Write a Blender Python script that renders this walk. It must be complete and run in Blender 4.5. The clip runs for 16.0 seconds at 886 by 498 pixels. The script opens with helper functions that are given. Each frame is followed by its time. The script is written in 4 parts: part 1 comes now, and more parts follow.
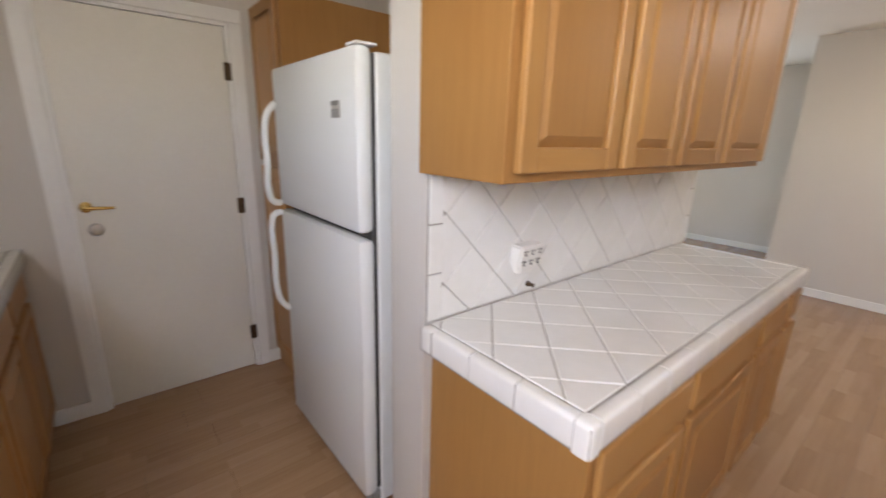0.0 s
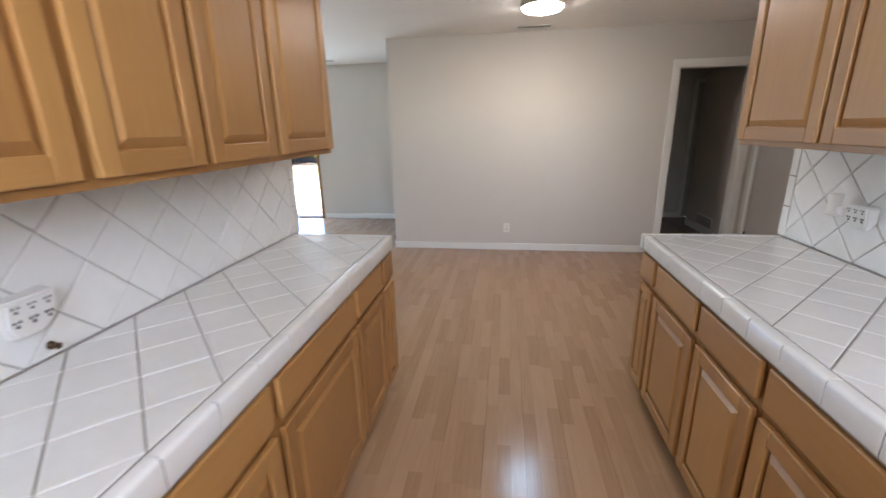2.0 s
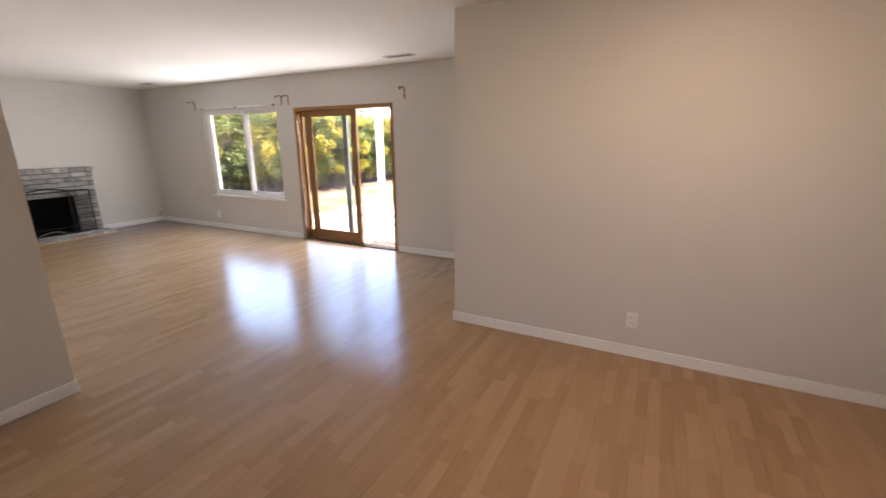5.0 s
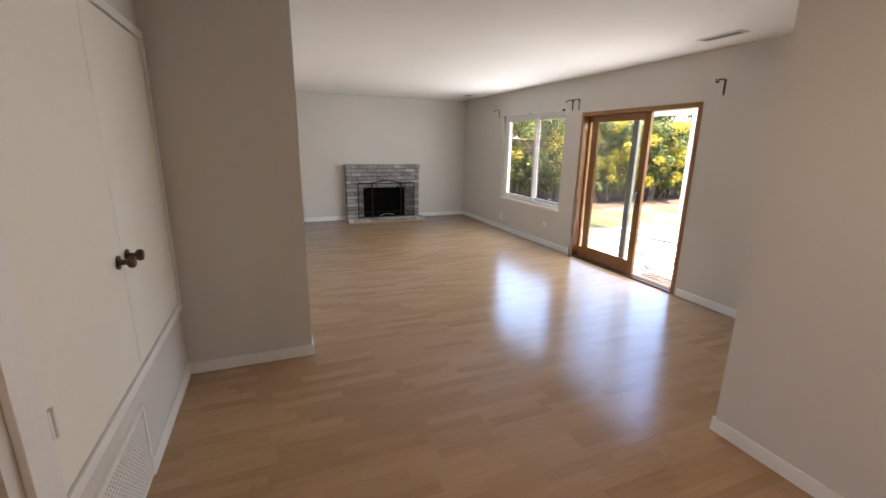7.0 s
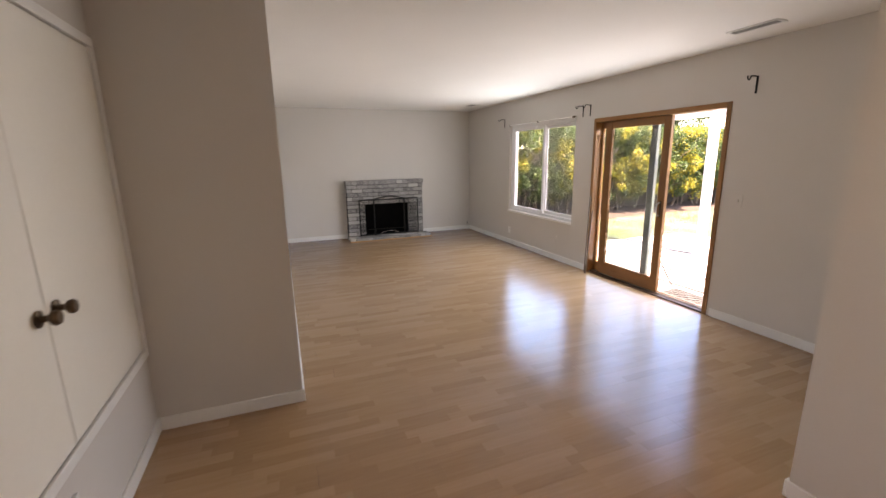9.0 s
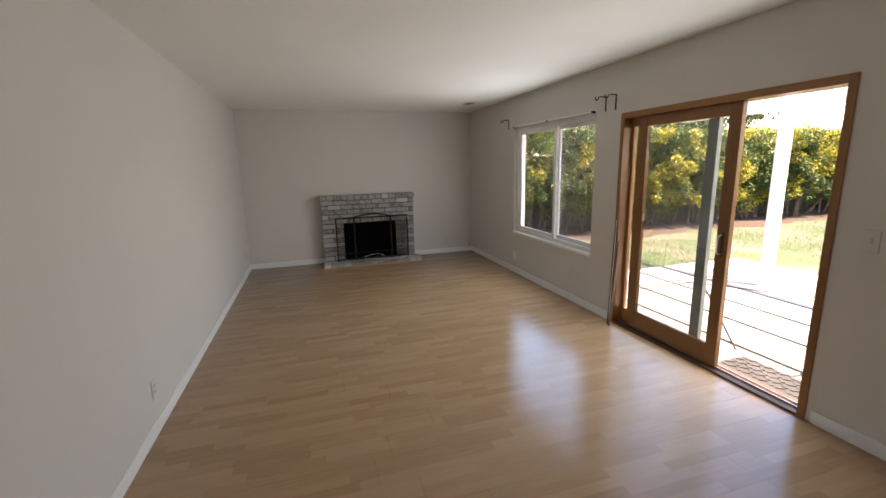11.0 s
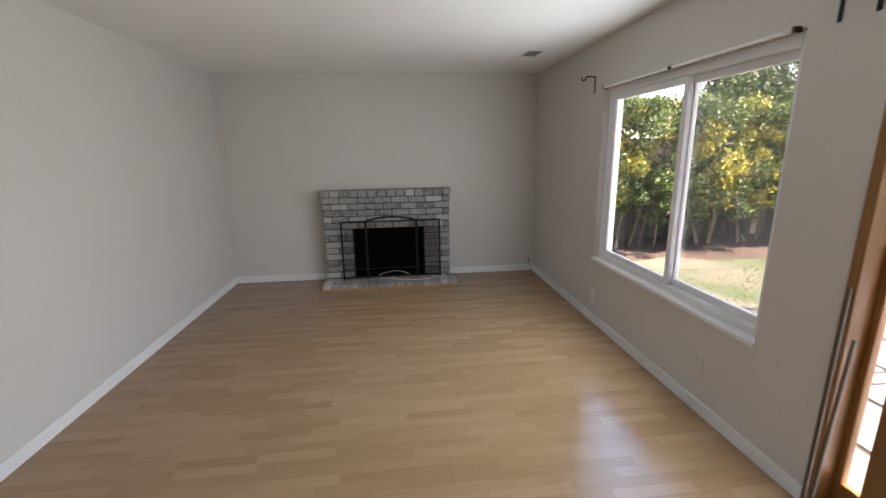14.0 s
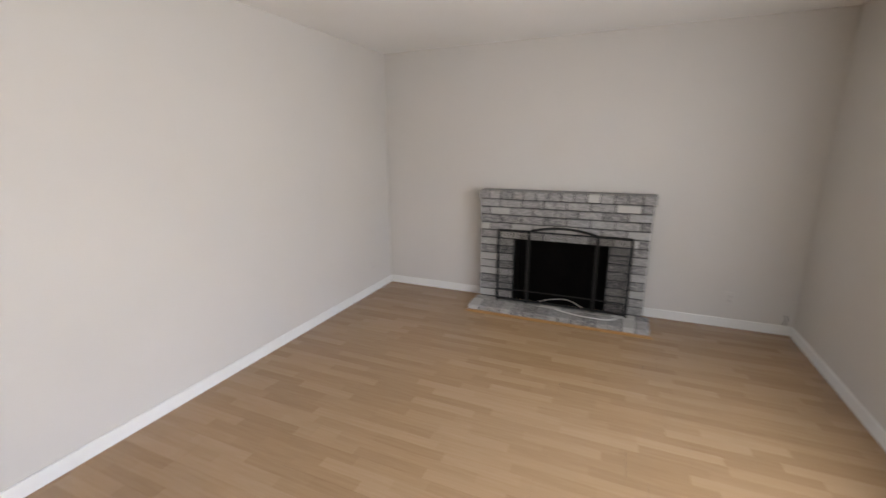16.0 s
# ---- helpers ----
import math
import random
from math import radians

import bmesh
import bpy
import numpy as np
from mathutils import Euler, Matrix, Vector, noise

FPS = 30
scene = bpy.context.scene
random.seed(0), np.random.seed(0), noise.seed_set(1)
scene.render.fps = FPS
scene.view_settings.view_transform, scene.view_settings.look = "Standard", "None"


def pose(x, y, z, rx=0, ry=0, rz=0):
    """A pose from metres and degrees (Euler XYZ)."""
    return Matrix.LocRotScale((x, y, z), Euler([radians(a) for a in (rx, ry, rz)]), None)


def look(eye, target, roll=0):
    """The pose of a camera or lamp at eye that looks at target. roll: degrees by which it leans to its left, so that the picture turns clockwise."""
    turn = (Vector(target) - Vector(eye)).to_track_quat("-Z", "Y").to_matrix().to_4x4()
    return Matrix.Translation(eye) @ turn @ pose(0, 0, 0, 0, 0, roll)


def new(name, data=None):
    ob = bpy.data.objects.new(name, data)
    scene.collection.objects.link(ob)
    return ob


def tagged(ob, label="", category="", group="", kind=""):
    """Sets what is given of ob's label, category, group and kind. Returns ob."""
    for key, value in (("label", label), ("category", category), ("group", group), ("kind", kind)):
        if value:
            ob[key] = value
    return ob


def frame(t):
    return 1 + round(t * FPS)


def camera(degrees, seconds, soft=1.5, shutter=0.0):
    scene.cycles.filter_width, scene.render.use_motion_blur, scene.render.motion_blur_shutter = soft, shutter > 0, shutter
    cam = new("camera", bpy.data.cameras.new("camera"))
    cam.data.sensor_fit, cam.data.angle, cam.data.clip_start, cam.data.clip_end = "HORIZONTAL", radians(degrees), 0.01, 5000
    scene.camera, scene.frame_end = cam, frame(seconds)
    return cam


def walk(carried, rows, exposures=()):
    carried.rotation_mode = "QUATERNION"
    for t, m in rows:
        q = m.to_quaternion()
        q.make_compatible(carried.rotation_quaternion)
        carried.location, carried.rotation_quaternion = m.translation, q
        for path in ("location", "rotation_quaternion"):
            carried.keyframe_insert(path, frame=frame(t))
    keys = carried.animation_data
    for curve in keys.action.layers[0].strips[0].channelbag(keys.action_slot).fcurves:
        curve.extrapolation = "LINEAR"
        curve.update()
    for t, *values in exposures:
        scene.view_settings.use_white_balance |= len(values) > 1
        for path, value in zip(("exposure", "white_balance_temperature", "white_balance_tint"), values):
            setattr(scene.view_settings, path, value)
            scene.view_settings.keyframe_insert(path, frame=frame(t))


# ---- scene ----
cam = camera(93.4, 16.0, soft=1.5, shutter=0.4)
EXPOSURES = [(0.0, 5.4, 7900, 20), (0.7, 5.42, 7500, 18), (1.5, 5.42, 7100, 18), (2.5, 5.45, 6900, 14), (3.2, 5.45, 6700, 13), (5.3, 4.85, 9300, 32), (7.0, 4.75, 9200, 29), (9.2, 4.75, 9500, 32), (11.3, 4.02, 9500, 26), (13.5, 4.15, 8800, 26), (14.5, 4.42, 8600, 28), (15.5, 4.6, 8700, 30), (16.0, 4.85, 9000, 30)]
PATH = [
    (0, (0.336, 0.73, 1.461), (-1.15, 1.962, 0.937), 1.6),
    (0.5, (0.406, 0.786, 1.464), (-0.772, 2.314, 0.939), 0.9),
    (1, (0.474, 0.823, 1.472), (-0.356, 2.562, 0.935), 0.3),
    (1.5, (0.536, 0.898, 1.474), (0.018, 2.75, 0.925), -0.6),
    (2, (0.593, 1.063, 1.477), (0.308, 2.961, 0.917), -1.2),
    (2.5, (0.63, 1.29, 1.464), (0.492, 3.201, 0.888), -1.5),
    (3, (0.634, 1.618, 1.471), (0.614, 3.539, 0.916), -1.1),
    (3.2, (0.653, 1.742, 1.474), (0.644, 3.666, 0.926), -1.0),
    (5.3, (0.693, 3.243, 1.544), (-0.384, 4.85, 1.038), -0.1),
    (5.5, (0.655, 3.344, 1.543), (-0.541, 4.867, 1.043), 0.2),
    (6, (0.573, 3.572, 1.57), (-0.923, 4.81, 1.09), 0.9),
    (6.5, (0.569, 3.827, 1.556), (-1.131, 4.762, 1.072), 1.2),
    (7, (0.56, 3.906, 1.553), (-1.24, 4.628, 1.064), 0.9),
    (7.5, (0.554, 3.919, 1.556), (-1.288, 4.529, 1.072), 0.2),
    (8, (0.541, 3.938, 1.552), (-1.312, 4.518, 1.069), -0.5),
    (8.5, (0.456, 3.978, 1.534), (-1.395, 4.577, 1.068), -1.0),
    (9, (0.195, 4.06, 1.557), (-1.629, 4.757, 1.123), -0.9),
    (9.2, (0.103, 4.157, 1.57), (-1.719, 4.863, 1.146), -0.9),
    (11.3, (-1.146, 5.171, 1.571), (-3.021, 5.742, 1.176), -1.4),
    (11.5, (-1.27, 5.211, 1.563), (-3.143, 5.793, 1.172), -1.3),
    (12, (-1.598, 5.403, 1.579), (-3.463, 6.007, 1.183), -1.1),
    (12.5, (-1.907, 5.643, 1.563), (-3.804, 6.139, 1.172), -1.2),
    (13, (-2.245, 5.771, 1.549), (-4.156, 6.204, 1.15), -1.0),
    (13.5, (-2.551, 5.917, 1.553), (-4.471, 6.278, 1.124), -0.8),
    (14, (-2.862, 6.087, 1.564), (-4.797, 6.296, 1.105), -0.9),
    (14.5, (-3.183, 6.204, 1.543), (-5.12, 6.346, 1.068), -0.4),
    (15, (-3.495, 6.329, 1.566), (-5.43, 6.281, 1.065), -0.7),
    (15.5, (-3.77, 6.432, 1.559), (-5.685, 6.161, 1.051), -0.5),
    (16, (-4.032, 6.468, 1.556), (-5.811, 5.698, 1.066), -0.4),
]
walk(cam, [(t, look(e, g, r)) for t, e, g, r in PATH], EXPOSURES)

# ---- light ----
world = bpy.data.worlds.new("sky")
scene.world = world
world.use_nodes = True
SUN_TO = Vector((0.20, 0.15, 0.95)).normalized()
sky = world.node_tree.nodes.new("ShaderNodeTexSky")
sky.sky_type, sky.sun_disc = "NISHITA", False
sky.sun_elevation, sky.sun_rotation = math.asin(SUN_TO.z), math.atan2(SUN_TO.x, SUN_TO.y)
world.node_tree.links.new(sky.outputs[0], world.node_tree.nodes["Background"].inputs[0])
world.node_tree.nodes["Background"].inputs[1].default_value = 0.08
sun = new("sun", bpy.data.lights.new("sun", "SUN"))
sun.data.energy, sun.data.angle, sun.data.color = 2.2, radians(0.53), (1.0, 0.95, 0.86)
sun.matrix_world = look((0, 0, 30), Vector((0, 0, 30)) - SUN_TO)
# the sky's light in the garden door and window; kitchen lamp is an added fill
def opening_light(name, at, to, w, h, watts, color):
    ob = new(name, bpy.data.lights.new(name, "AREA"))
    ob.data.shape, ob.data.size, ob.data.size_y = "RECTANGLE", w, h
    ob.data.energy, ob.data.color = watts, color
    ob.matrix_world = look(at, to)


# fill lamp at an invented high opening behind the kitchen, never in view
opening_light("kitchen_fill_lamp", (0.95, -0.24, 1.97), (0.95, 2.2, 1.0), 1.5, 0.66, 0.82, (0.92, 0.96, 1.0))
opening_light("garden_door_daylight", (-3.38, 7.825, 1.0), (-3.38, 5.0, 1.0), 1.66, 1.9, 1.6, (0.54, 0.79, 1.0))
opening_light("garden_window_daylight", (-5.49, 7.815, 1.32), (-5.49, 5.0, 1.32), 1.6, 1.3, 1.9, (0.54, 0.79, 1.0))

# ---- materials ----
def material(name, rough=0.5, metal=0.0):
    m = bpy.data.materials.new(name)
    m.use_nodes = True
    b = m.node_tree.nodes["Principled BSDF"]
    b.inputs["Roughness"].default_value, b.inputs["Metallic"].default_value = rough, metal
    return m, m.node_tree, b


def put(nt, kind, **kw):
    n = nt.nodes.new(kind)
    for k, v in kw.items():
        if k in n.inputs:
            n.inputs[k].default_value = v
    return n


def math_node(nt, op, a, b=None):
    n = nt.nodes.new("ShaderNodeMath")
    n.operation = op
    for i, v in enumerate((a, b)):
        if v is None:
            continue
        if isinstance(v, (int, float)):
            n.inputs[i].default_value = v
        else:
            nt.links.new(v, n.inputs[i])
    return n.outputs[0]


def ramp(nt, fac, stops):
    r = nt.nodes.new("ShaderNodeValToRGB")
    e = r.color_ramp.elements
    while len(e) < len(stops):
        e.new(0.5)
    for el, (p, c) in zip(e, stops):
        el.position, el.color = p, (*c, 1)
    nt.links.new(fac, r.inputs[0])
    return r.outputs[0]


def coords(nt, scale=(1, 1, 1), world_space=True):
    if world_space:
        g = nt.nodes.new("ShaderNodeNewGeometry").outputs["Position"]
    else:
        g = nt.nodes.new("ShaderNodeTexCoord").outputs["Object"]
    mp = put(nt, "ShaderNodeMapping", Scale=scale)
    nt.links.new(g, mp.inputs[0])
    return mp.outputs[0]


def noise_fac(nt, vec, scale, detail=3.0, rough=0.5):
    n = put(nt, "ShaderNodeTexNoise", Scale=scale, Detail=detail, Roughness=rough)
    nt.links.new(vec, n.inputs["Vector"])
    return n.outputs["Fac"]


def bump(nt, b, height, strength, distance):
    n = put(nt, "ShaderNodeBump", Strength=strength, Distance=distance)
    nt.links.new(height, n.inputs["Height"])
    nt.links.new(n.outputs[0], b.inputs["Normal"])


def mix(nt, fac, a, c, mode="MIX"):
    n = nt.nodes.new("ShaderNodeMix")
    n.data_type, n.blend_type = "RGBA", mode
    for sock, v in ((n.inputs[0], fac), (n.inputs[6], a), (n.inputs[7], c)):
        if isinstance(v, (int, float)):
            sock.default_value = v
        elif isinstance(v, tuple):
            sock.default_value = (*v, 1)
        else:
            nt.links.new(v, sock)
    return n.outputs[2]


def mottled(name, dark, light, rough=0.5, scale=2.0, fine=60.0, bumpy=0.1, depth=0.002, metal=0.0, world_space=True, stretch=(1, 1, 1), spec=0.5):
    """Colour varied at a large and a fine scale, with fine relief."""
    m, nt, b = material(name, rough, metal)
    v = coords(nt, stretch, world_space)
    big, small = noise_fac(nt, v, scale, 4), noise_fac(nt, v, fine, 3)
    both = math_node(nt, "ADD", math_node(nt, "MULTIPLY", big, 0.65), math_node(nt, "MULTIPLY", small, 0.35))
    nt.links.new(ramp(nt, both, [(0.3, dark), (0.7, light)]), b.inputs["Base Color"])
    r = math_node(nt, "ADD", math_node(nt, "MULTIPLY", big, 0.14), rough - 0.07)
    nt.links.new(r, b.inputs["Roughness"])
    b.inputs["Specular IOR Level"].default_value = spec
    if bumpy:
        bump(nt, b, small, bumpy, depth)
    return m


M = {}
M["wall"] = mottled("wall_paint", (0.60, 0.57, 0.535), (0.63, 0.60, 0.565), 0.6, 1.2, 130, 0.25, 0.001, spec=0.3)
M["ceiling"] = mottled("ceiling_paint", (0.83, 0.82, 0.80), (0.87, 0.86, 0.84), 0.8, 1.5, 90, 0.4, 0.002, spec=0.2)
M["trim"] = mottled("trim_paint", (0.76, 0.76, 0.74), (0.82, 0.82, 0.80), 0.35, 3, 40, 0.05)
M["door"] = mottled("door_paint", (0.70, 0.68, 0.62), (0.76, 0.74, 0.68), 0.4, 2, 70, 0.08)
M["closet_door"] = mottled("cream_door_paint", (0.80, 0.775, 0.70), (0.85, 0.825, 0.75), 0.38, 2, 70, 0.08)
M["hall_door"] = mottled("hall_door_paint", (0.42, 0.40, 0.38), (0.47, 0.45, 0.43), 0.45, 2, 70, 0.08)
M["tile"] = mottled("glazed_tile", (0.76, 0.76, 0.73), (0.83, 0.83, 0.81), 0.12, 5, 25, 0.04, 0.002)
M["grout"] = mottled("grout", (0.25, 0.235, 0.21), (0.36, 0.34, 0.31), 0.9, 8, 80, 0.3)
M["fridge"], fridge_nt, fridge_bsdf = material("fridge_enamel", 0.36)
fridge_bsdf.inputs["Base Color"].default_value = (0.70, 0.72, 0.72, 1)
bump(fridge_nt, fridge_bsdf, noise_fac(fridge_nt, coords(fridge_nt), 260, 2), 0.10, 0.0006)
M["plastic_white"] = mottled("white_plastic", (0.74, 0.73, 0.69), (0.80, 0.79, 0.76), 0.35, 6, 60, 0.0)
M["plastic_grey"] = mottled("grey_plastic", (0.22, 0.22, 0.22), (0.30, 0.30, 0.30), 0.4, 6, 60, 0.0)
M["vinyl"] = mottled("white_vinyl", (0.78, 0.79, 0.80), (0.83, 0.84, 0.85), 0.3, 4, 50, 0.0)
M["iron"] = mottled("black_iron", (0.008, 0.008, 0.008), (0.018, 0.017, 0.016), 0.55, 20, 150, 0.15, spec=0.2)
# soot black for the firebox; also serves as painted shade behind the grille
M["mesh"] = mottled("soot_and_hollow_shade", (0.002, 0.0018, 0.0017), (0.008, 0.006, 0.005), 0.95, 4, 40, 0.4, 0.004, spec=0.05)
M["bronze"] = mottled("aged_bronze", (0.07, 0.045, 0.03), (0.14, 0.09, 0.055), 0.35, 20, 90, 0.05, metal=0.9)
M["brass"] = mottled("brass", (0.62, 0.40, 0.13), (0.75, 0.52, 0.2), 0.25, 20, 90, 0.03, metal=1.0)
M["steel"] = mottled("brushed_steel", (0.50, 0.49, 0.47), (0.62, 0.61, 0.59), 0.32, 20, 120, 0.05, metal=1.0)
M["dark_gap"] = mottled("dark_gasket", (0.03, 0.03, 0.032), (0.06, 0.06, 0.06), 0.7, 9, 60, 0.1)
M["aluminium"] = mottled("grey_aluminium", (0.17, 0.20, 0.20), (0.25, 0.28, 0.28), 0.4, 6, 80, 0.05, metal=0.5)
M["concrete"] = mottled("patio_concrete", (0.22, 0.22, 0.215), (0.31, 0.307, 0.30), 0.85, 1.3, 45, 0.3, 0.004)
M["divider"] = mottled("redwood_divider", (0.02, 0.016, 0.013), (0.05, 0.04, 0.032), 0.9, 5, 60, 0.3, 0.003)
# red-brown mulch, its colour darkened to carry the hedge's shadow too
M["soil"] = mottled("shaded_bark_mulch", (0.016, 0.010, 0.008), (0.050, 0.032, 0.026), 0.95, 2, 26, 0.8, 0.02)
M["bark"] = mottled("bark", (0.07, 0.055, 0.045), (0.17, 0.14, 0.11), 0.9, 9, 60, 0.5, 0.006)
M["fence"] = mottled("weathered_fence", (0.028, 0.026, 0.028), (0.065, 0.06, 0.062), 0.9, 3, 30, 0.4, 0.003, stretch=(6, 6, 0.7))
M["rubber"] = mottled("woven_mat", (0.035, 0.032, 0.031), (0.085, 0.078, 0.075), 0.9, 9, 120, 0.5, 0.004)
M["white_paint_out"] = mottled("white_exterior_paint", (0.72, 0.72, 0.70), (0.80, 0.80, 0.78), 0.5, 3, 60, 0.1)


def wood(name, dark, light, axis, rough=0.35, grain=14.0, world_space=True):
    """Straight-grained timber: long streaks along axis and slow tone changes."""
    m, nt, b = material(name, rough)
    st = [grain, grain, grain]
    st[axis] = grain * 0.06
    v = coords(nt, tuple(st), world_space)
    streak = noise_fac(nt, v, 4.0, 5, 0.65)
    slow = noise_fac(nt, coords(nt, (1, 1, 1), world_space), 1.7, 2)
    info = nt.nodes.new("ShaderNodeObjectInfo").outputs["Random"]
    f = math_node(nt, "ADD", math_node(nt, "MULTIPLY", streak, 0.32), math_node(nt, "MULTIPLY", slow, 0.40))
    f = math_node(nt, "ADD", f, math_node(nt, "MULTIPLY", info, 0.28))
    nt.links.new(ramp(nt, f, [(0.28, dark), (0.72, light)]), b.inputs["Base Color"])
    nt.links.new(math_node(nt, "ADD", math_node(nt, "MULTIPLY", streak, 0.15), rough - 0.08), b.inputs["Roughness"])
    bump(nt, b, streak, 0.02, 0.001)
    return m


M["maple"] = wood("maple_cabinet", (0.32, 0.146, 0.045), (0.475, 0.245, 0.083), 2, 0.42)
M["maple_h"] = wood("maple_cabinet_across", (0.32, 0.146, 0.045), (0.475, 0.245, 0.083), 1, 0.42)
M["fir"] = wood("varnished_fir", (0.20, 0.082, 0.026), (0.36, 0.165, 0.055), 2, 0.3)
M["fir_h"] = wood("varnished_fir_across", (0.20, 0.082, 0.026), (0.36, 0.165, 0.055), 0, 0.3)
M["threshold"] = wood("worn_threshold", (0.035, 0.02, 0.012), (0.12, 0.066, 0.034), 0, 0.5)
M["orange_wood"] = wood("orange_wood_strip", (0.36, 0.16, 0.05), (0.48, 0.24, 0.09), 1, 0.4)


def laminate():
    m, nt, b = material("strip_laminate", 0.25)
    b.inputs["Specular IOR Level"].default_value = 0.0
    g = nt.nodes.new("ShaderNodeNewGeometry").outputs["Position"]
    sep = nt.nodes.new("ShaderNodeSeparateXYZ")
    nt.links.new(g, sep.inputs[0])
    strip = math_node(nt, "FLOOR", math_node(nt, "DIVIDE", math_node(nt, "ADD", sep.outputs[0], 8.06), 0.065))
    w1 = nt.nodes.new("ShaderNodeTexWhiteNoise")
    w1.noise_dimensions = "1D"
    nt.links.new(strip, w1.inputs["W"])
    along = math_node(nt, "ADD", math_node(nt, "DIVIDE", sep.outputs[1], 0.40), math_node(nt, "MULTIPLY", w1.outputs["Value"], 7.0))
    piece = math_node(nt, "FLOOR", along)
    comb = nt.nodes.new("ShaderNodeCombineXYZ")
    nt.links.new(strip, comb.inputs[0]), nt.links.new(piece, comb.inputs[1])
    w2 = nt.nodes.new("ShaderNodeTexWhiteNoise")
    w2.noise_dimensions = "2D"
    nt.links.new(comb.outputs[0], w2.inputs["Vector"])
    grain = noise_fac(nt, coords(nt, (40, 2.2, 1)), 1.6, 5, 0.6)
    slow = noise_fac(nt, coords(nt), 0.8, 2)
    f = math_node(nt, "ADD", math_node(nt, "MULTIPLY", w2.outputs["Value"], 0.36), math_node(nt, "MULTIPLY", grain, 0.54))
    f = math_node(nt, "ADD", f, math_node(nt, "MULTIPLY", slow, 0.1))
    nt.links.new(ramp(nt, f, [(0.15, (0.335, 0.196, 0.102)), (0.5, (0.42, 0.260, 0.147)), (0.85, (0.49, 0.322, 0.198))]), b.inputs["Base Color"])
    smudge = noise_fac(nt, coords(nt, (1, 1, 1)), 3.0, 4)
    nt.links.new(math_node(nt, "ADD", math_node(nt, "MULTIPLY", smudge, 0.10), 0.15), b.inputs["Roughness"])
    bump(nt, b, grain, 0.04, 0.0006)
    # satin gloss, coloured blue to stand in for the sky's cool reflection
    gloss = put(nt, "ShaderNodeBsdfAnisotropic", Color=(0.40, 0.66, 1.0, 1))
    nt.links.new(math_node(nt, "ADD", math_node(nt, "MULTIPLY", smudge, 0.10), 0.15), gloss.inputs["Roughness"])
    fres = put(nt, "ShaderNodeFresnel", IOR=1.38)
    ms = nt.nodes.new("ShaderNodeMixShader")
    nt.links.new(fres.outputs[0], ms.inputs[0])
    nt.links.new(b.outputs[0], ms.inputs[1]), nt.links.new(gloss.outputs[0], ms.inputs[2])
    nt.links.new(ms.outputs[0], nt.nodes["Material Output"].inputs[0])
    return m


M["laminate"] = laminate()


def brick_material(name, stops, rough=0.85):
    m, nt, b = material(name, rough)
    info = nt.nodes.new("ShaderNodeObjectInfo").outputs["Random"]
    tone = ramp(nt, info, stops)
    n1 = noise_fac(nt, coords(nt, (1, 0.6, 1.3)), 48, 5, 0.65)
    wash = ramp(nt, n1, [(0.40, (0, 0, 0)), (0.62, (1, 1, 1))])
    n2 = noise_fac(nt, coords(nt), 120, 3)
    c = mix(nt, wash, tone, (0.46, 0.44, 0.42))
    c2 = mix(nt, 0.65, tone, c)
    nt.links.new(c2, b.inputs["Base Color"])
    bump(nt, b, math_node(nt, "ADD", n1, math_node(nt, "MULTIPLY", n2, 0.5)), 0.5, 0.004)
    return m


M["brick"] = brick_material("whitewashed_brick", [(0.0, (0.095, 0.093, 0.097)), (0.3, (0.175, 0.17, 0.172)), (0.7, (0.30, 0.29, 0.282)), (1.0, (0.50, 0.485, 0.465))])
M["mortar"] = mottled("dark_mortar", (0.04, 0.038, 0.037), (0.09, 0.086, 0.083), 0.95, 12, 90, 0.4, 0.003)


def leaf(name, dark, light):
    m, nt, b = material(name, 0.5)
    isl = nt.nodes.new("ShaderNodeNewGeometry").outputs["Random Per Island"]
    nt.links.new(ramp(nt, isl, [(0.0, dark), (1.0, light)]), b.inputs["Base Color"])
    tr = nt.nodes.new("ShaderNodeBsdfTranslucent")
    nt.links.new(ramp(nt, isl, [(0.0, dark), (1.0, light)]), tr.inputs[0])
    ms = nt.nodes.new("ShaderNodeMixShader")
    ms.inputs[0].default_value = 0.35
    nt.links.new(b.outputs[0], ms.inputs[1]), nt.links.new(tr.outputs[0], ms.inputs[2])
    nt.links.new(ms.outputs[0], nt.nodes["Material Output"].inputs[0])
    return m


M["leaf_green"] = leaf("leaf_green", (0.022, 0.050, 0.012), (0.08, 0.14, 0.03))
M["leaf_yellow"] = leaf("leaf_yellow", (0.20, 0.18, 0.018), (0.42, 0.375, 0.04))
M["leaf_dark"] = leaf("leaf_dark", (0.016, 0.035, 0.014), (0.05, 0.09, 0.035))
M["grass"] = leaf("grass_blade", (0.03, 0.075, 0.015), (0.09, 0.13, 0.04))


def ground_material():
    m, nt, b = material("dry_lawn", 0.95)
    n1 = noise_fac(nt, coords(nt), 0.9, 4, 0.6)
    n2 = noise_fac(nt, coords(nt), 30, 3)
    f = math_node(nt, "ADD", math_node(nt, "MULTIPLY", n1, 0.75), math_node(nt, "MULTIPLY", n2, 0.25))
    nt.links.new(ramp(nt, f, [(0.40, (0.078, 0.077, 0.064)), (0.52, (0.042, 0.056, 0.032)), (0.64, (0.02, 0.05, 0.014))]), b.inputs["Base Color"])
    bump(nt, b, n2, 0.8, 0.03)
    return m


M["lawn"] = ground_material()


